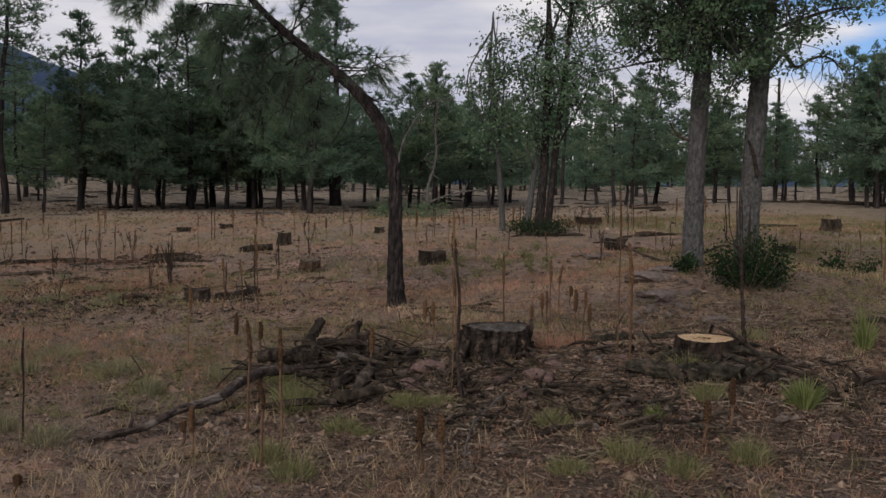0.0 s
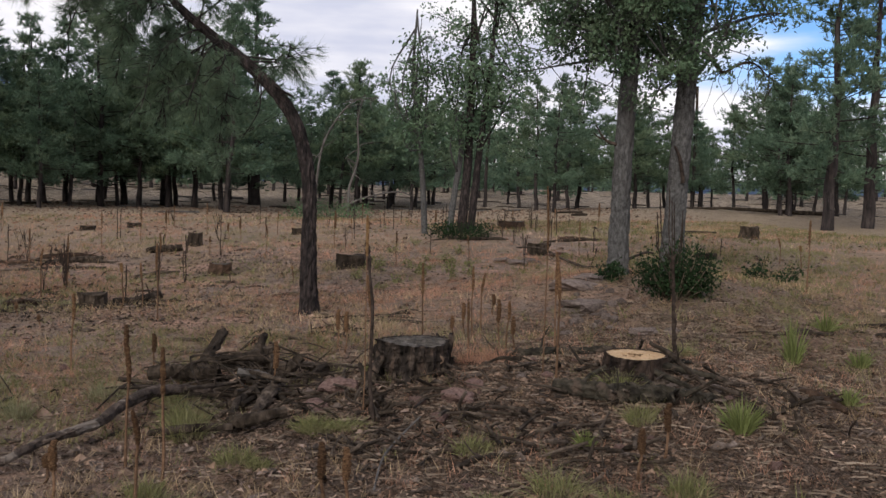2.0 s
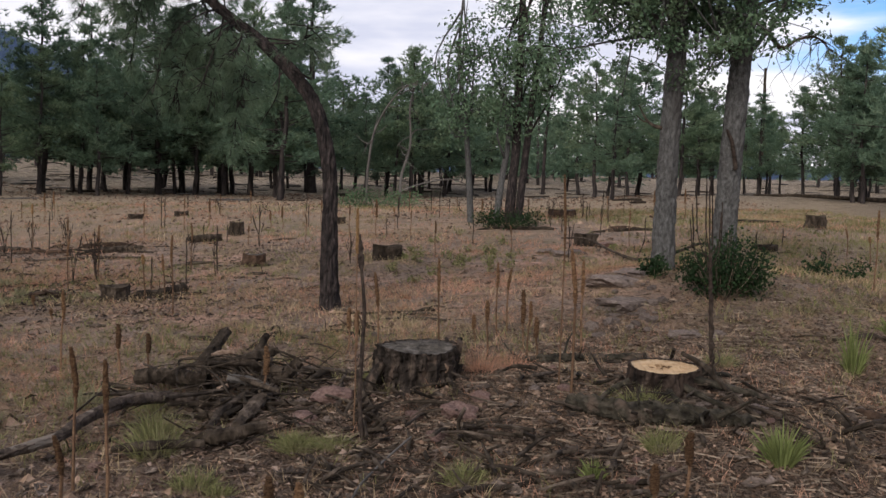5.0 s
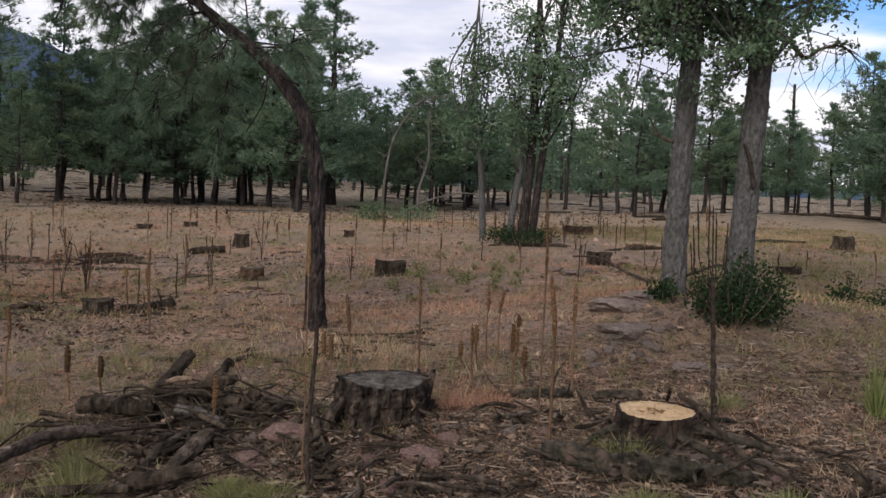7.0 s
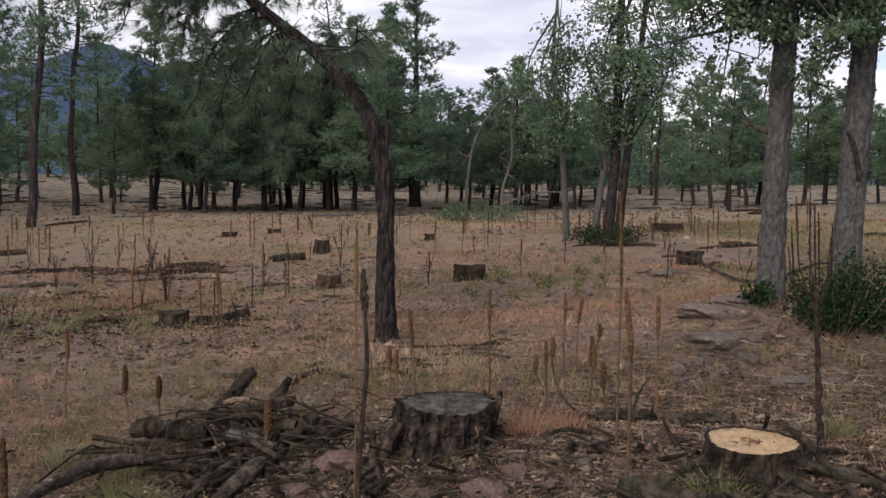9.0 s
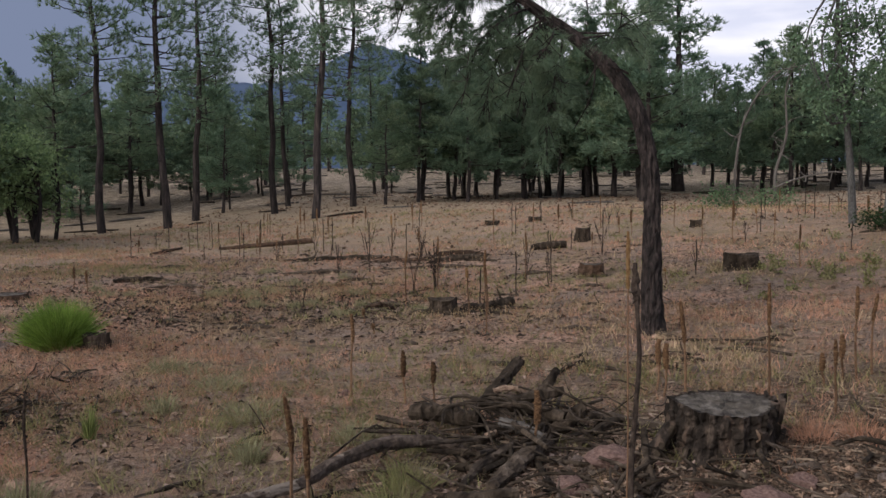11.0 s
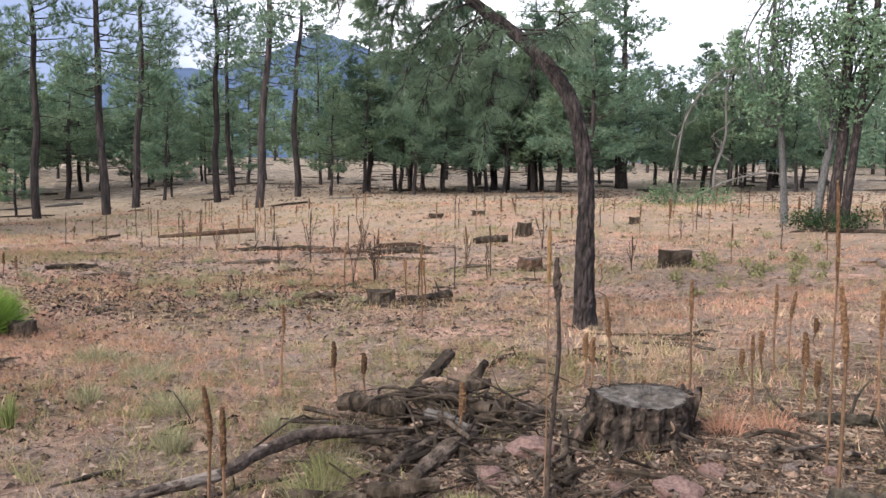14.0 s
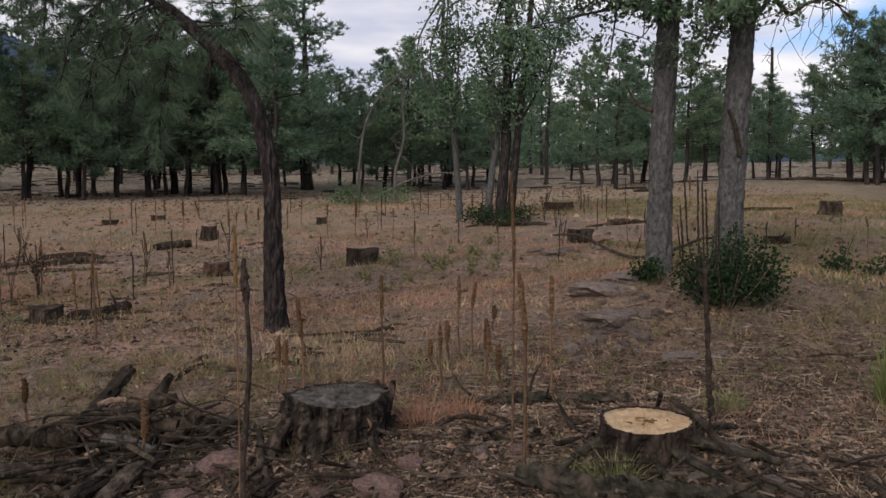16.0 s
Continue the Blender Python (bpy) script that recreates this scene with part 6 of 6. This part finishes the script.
ZONES = ((-7, 6, 2.2, 9, 60000, 1.0, 1.0), (-14, 9, 8, 16, 46000, 1.0, 1.8), (-24, 14, 15, 30, 36000, 1.1, 3.2), (-30, -12, 6, 18, 16000, 1.0, 2.6))
grass("dry_grass", "fine reddish dry grass over the meadow", M_GRASS_RED, 1,
      lambda x, y: 1.0 * meadow_mask(x, y, 0.75, 1.1, 0.4) ** 1.8 * (1 - 0.95 * np.clip(in_litter(x, y), 0, 1)) * (1 - 0.75 * smooth01((x - 1.5) / 1.5) * smooth01((11 - y) / 3)), 0.08, 0.0038, ZONES)
grass("straw_grass", "pale straw grass in loose tufts", M_GRASS_STRAW, 2,
      lambda x, y: 0.6 * meadow_mask(x, y, 1.1, 0.9, 2.1) ** 2.2 * (1 - 0.85 * np.clip(in_litter(x, y), 0, 1)), 0.10, 0.005, ZONES)
grass("green_grass", "grey-green grass in thin patches", M_GRASS_GREEN, 3,
      lambda x, y: (0.55 * meadow_mask(x, y, 0.7, 0.9, 4.0) ** 2.2 + 0.5 * smooth01((x - 3.6) / 2) * smooth01((y - 8) / 4)) * (1 - 0.7 * np.clip(in_litter(x, y), 0, 1)), 0.09, 0.006, ZONES)


def litter():
    rng = np.random.default_rng(21)
    # flat chips of bark and leaves
    n = 128000
    q = n // 8
    x = np.r_[rng.normal(1.2, 1.9, 3 * q), rng.uniform(-9, 7, 2 * q), rng.normal(3.6, 1.5, q), rng.normal(-6.6, 1.8, q), rng.normal(-5.2, 0.8, q)]
    y = np.r_[rng.normal(5.3, 1.5, 3 * q), rng.uniform(2.3, 14, 2 * q), rng.normal(7.6, 1.5, q), rng.normal(10.5, 1.6, q), rng.normal(5.6, 0.7, q)]
    z = ground_z(x, y) + rng.uniform(0.003, 0.02, n)
    a = rng.uniform(0, 6.28, n)
    l, w = rng.uniform(0.010, 0.046, n), rng.uniform(0.005, 0.02, n)
    u = np.stack([np.cos(a) * l, np.sin(a) * l, rng.normal(0, 0.3, n) * l], 1) * 0.5
    s = np.stack([-np.sin(a) * w, np.cos(a) * w, rng.normal(0, 0.4, n) * w], 1) * 0.5
    c = np.stack([x, y, z], 1)
    up = np.array([0, 0, 1.0]) * (w * 0.35)[:, None]
    v = np.stack([c - u, c + s + up, c + u, c - s + up], 1).reshape(-1, 3)
    i = np.arange(n)[:, None] * 4
    g = Geo().add(v, np.concatenate([i + [0, 2, 1], i + [0, 3, 2]], 0))
    tagged(part("bark_litter", g, M_LITTER), "chips of bark and dead leaves over the soil", "litter", kind="stuff")
    # larger grey chips and bark scraps across the left meadow
    n = 52000
    x, y = rng.uniform(-15, 0.5, n), rng.uniform(3.5, 19, n)
    keep = meadow_mask(x, y, 1.4, 1.2, 3.3) > rng.uniform(0.25, 0.85, n)
    x, y = x[keep], y[keep]
    n = len(x)
    a, l, w = rng.uniform(0, 6.28, n), rng.uniform(0.015, 0.075, n), rng.uniform(0.008, 0.032, n)
    u = np.stack([np.cos(a) * l, np.sin(a) * l, rng.normal(0, 0.25, n) * l], 1) * 0.5
    s = np.stack([-np.sin(a) * w, np.cos(a) * w, rng.normal(0, 0.4, n) * w], 1) * 0.5
    q0 = np.stack([x, y, ground_z(x, y) + rng.uniform(0.004, 0.022, n)], 1)
    rise = np.array([0, 0, 1.0]) * (w * 0.4)[:, None]
    v = np.stack([q0 - u, q0 + s + rise, q0 + u, q0 - s + rise], 1).reshape(-1, 3)
    i = np.arange(n)[:, None] * 4
    scraps = Geo().add(v, np.concatenate([i + [0, 2, 1], i + [0, 3, 2]], 0))
    tagged(part("bark_scraps", scraps, M_SCRAP), "grey bark scraps strewn over the dry meadow", "litter", kind="stuff")
    # dark bark chips where the meadow lies bare
    n = 5200
    x = np.r_[rng.normal(-7.2, 1.7, n // 2), rng.normal(-5.1, 0.75, n // 5), rng.uniform(-13, -2, n - n // 2 - n // 5)]
    y = np.r_[rng.normal(11.3, 1.5, n // 2), rng.normal(5.5, 0.55, n // 5), rng.uniform(9, 18, n - n // 2 - n // 5)]
    a, l, w = rng.uniform(0, 6.28, n), rng.uniform(0.02, 0.11, n), rng.uniform(0.012, 0.04, n)
    u = np.stack([np.cos(a) * l, np.sin(a) * l, rng.normal(0, 0.3, n) * l], 1) * 0.5
    t = np.stack([-np.sin(a) * w, np.cos(a) * w, rng.normal(0, 0.4, n) * w], 1) * 0.5
    q0 = np.stack([x, y, ground_z(x, y) + rng.uniform(0.006, 0.03, n)], 1)
    rise = np.array([0, 0, 1.0]) * (w * 0.6)[:, None]
    v = np.stack([q0 - u, q0 + t + rise, q0 + u, q0 - t + rise], 1).reshape(-1, 3)
    i = np.arange(n)[:, None] * 4
    chips = Geo().add(v, np.concatenate([i + [0, 2, 1], i + [0, 3, 2]], 0))
    tagged(part("dark_chips", chips, M_CHIP), "dark bark chips and charred bits on bare soil", "litter", kind="stuff")
    # thin twigs
    n = 17000
    x = np.r_[rng.normal(1.8, 2.0, n // 2), rng.uniform(-12, 8, n - n // 2)]
    y = np.r_[rng.normal(6.0, 1.7, n // 2), rng.uniform(2.3, 18, n - n // 2)]
    a, ln = rng.uniform(0, 6.28, n), rng.uniform(0.03, 0.17, n)
    r = rng.uniform(0.0015, 0.0045, n)
    c = np.stack([x, y, ground_z(x, y) + r + rng.uniform(0, 0.015, n)], 1)
    d = np.stack([np.cos(a), np.sin(a), rng.normal(0, 0.1, n)], 1) * ln[:, None] / 2
    s = np.stack([-np.sin(a), np.cos(a), 0 * a], 1) * r[:, None]
    k = np.array([0, 0, 1.0]) * r[:, None]
    v = np.stack([c - d - s - k, c - d + s - k, c - d + k, c + d - s - k, c + d + s - k, c + d + k], 1).reshape(-1, 3)
    i = np.arange(n)[:, None] * 6
    f = (i + [0, 3, 5]).tolist() + (i + [0, 5, 2]).tolist() + (i + [1, 2, 5]).tolist() + (i + [1, 5, 4]).tolist()
    g = Geo().add(v, f)
    tagged(part("twig_litter", g, M_TWIG), "thin dry twigs scattered over the ground", "litter", kind="stuff")
    # dark clods and bark lumps over the left meadow
    n = 16000
    x, y = rng.uniform(-26, 14, n), 3 + 45 * rng.uniform(0, 1, n) ** 1.3
    r = rng.uniform(0.01, 0.042, n) * (0.5 + 0.8 * meadow_mask(x, y, 1.7, 1.3, 0.9)) * (1 + y / 30)
    c = np.stack([x, y, ground_z(x, y)], 1)
    oct_ = np.array([[1, 0, 0], [0, 1, 0], [-1, 0, 0], [0, -1, 0], [0, 0, 0.7], [0.2, 0.1, -0.3]])
    v = (c[:, None] + oct_[None] * r[:, None, None] * rng.uniform(0.6, 1.4, (n, 6, 1))).reshape(-1, 3)
    i = np.arange(n)[:, None] * 6
    f = np.concatenate([i + q for q in ([0, 1, 4], [1, 2, 4], [2, 3, 4], [3, 0, 4])], 0)
    g = Geo().add(v, f)
    tagged(part("clods", g, M_LITTER), "dark clods and bark lumps in the grass", "litter", kind="stuff")


def bark_pieces():
    """Curled plates of fallen bark round the stumps and the brush pile."""
    rng = np.random.default_rng(91)
    shapes = []
    for k in range(6):
        n, m = 6, 4
        L, W, R0 = rng.uniform(0.09, 0.2), rng.uniform(0.035, 0.08), rng.uniform(0.05, 0.1)
        i, j = np.meshgrid(np.linspace(-1, 1, n), np.linspace(-1, 1, m), indexing="ij")
        w = W * (1 - 0.35 * i ** 2) * (1 + 0.25 * rng.normal(0, 1, (n, 1)))
        px = i * L / 2 + rng.normal(0, 0.008, (n, m))
        py = j * w / 2
        pz = 0.012 + 0.5 * py ** 2 / R0 * 2 + 0.01 * i ** 2 + rng.normal(0, 0.0025, (n, m))
        top = np.stack([px, py, pz], -1).reshape(-1, 3)
        low = top - [0, 0, 0.009]
        g = Geo()
        a, d = np.meshgrid(np.arange(n - 1), np.arange(m - 1), indexing="ij")
        q = np.stack([a * m + d, (a + 1) * m + d, (a + 1) * m + d + 1, a * m + d + 1], -1).reshape(-1, 4)
        rim = [r * m for r in range(n)] + [(n - 1) * m + r for r in range(1, m)] + [r * m + m - 1 for r in range(n - 2, -1, -1)] + [r for r in range(m - 2, 0, -1)]
        side = [[u, rim[(t + 1) % len(rim)], rim[(t + 1) % len(rim)] + n * m, u + n * m] for t, u in enumerate(rim)]
        g.add(np.concatenate([top, low]), np.concatenate([q, q[:, ::-1] + n * m, np.array(side)]))
        shapes.append(g.mesh("bark_piece", M_BARK_PIECE))
    spots = ((1.9, 5.1, 0.95, 0.5, 90), (0.4, 5.0, 0.9, 0.55, 90), (-0.6, 4.6, 0.9, 0.6, 40), (2.8, 5.8, 0.9, 0.9, 40))
    for cx, cy, sx, sy, n in spots:
        for _ in range(n):
            x, y = rng.normal(cx, sx), rng.normal(cy, sy)
            if y < 3.2:
                continue
            ob = new("bark_piece", shapes[rng.integers(6)])
            tagged(ob, "curled brown plate of fallen bark on the soil", "bark", "fallen bark pieces")
            k = rng.uniform(0.45, 1.0)
            ob.matrix_basis = pose(x, y, gz(x, y) - 0.001, rng.normal(0, 9), rng.normal(0, 9), rng.uniform(0, 360))
            ob.scale = (k, k, k)


litter()
bark_pieces()
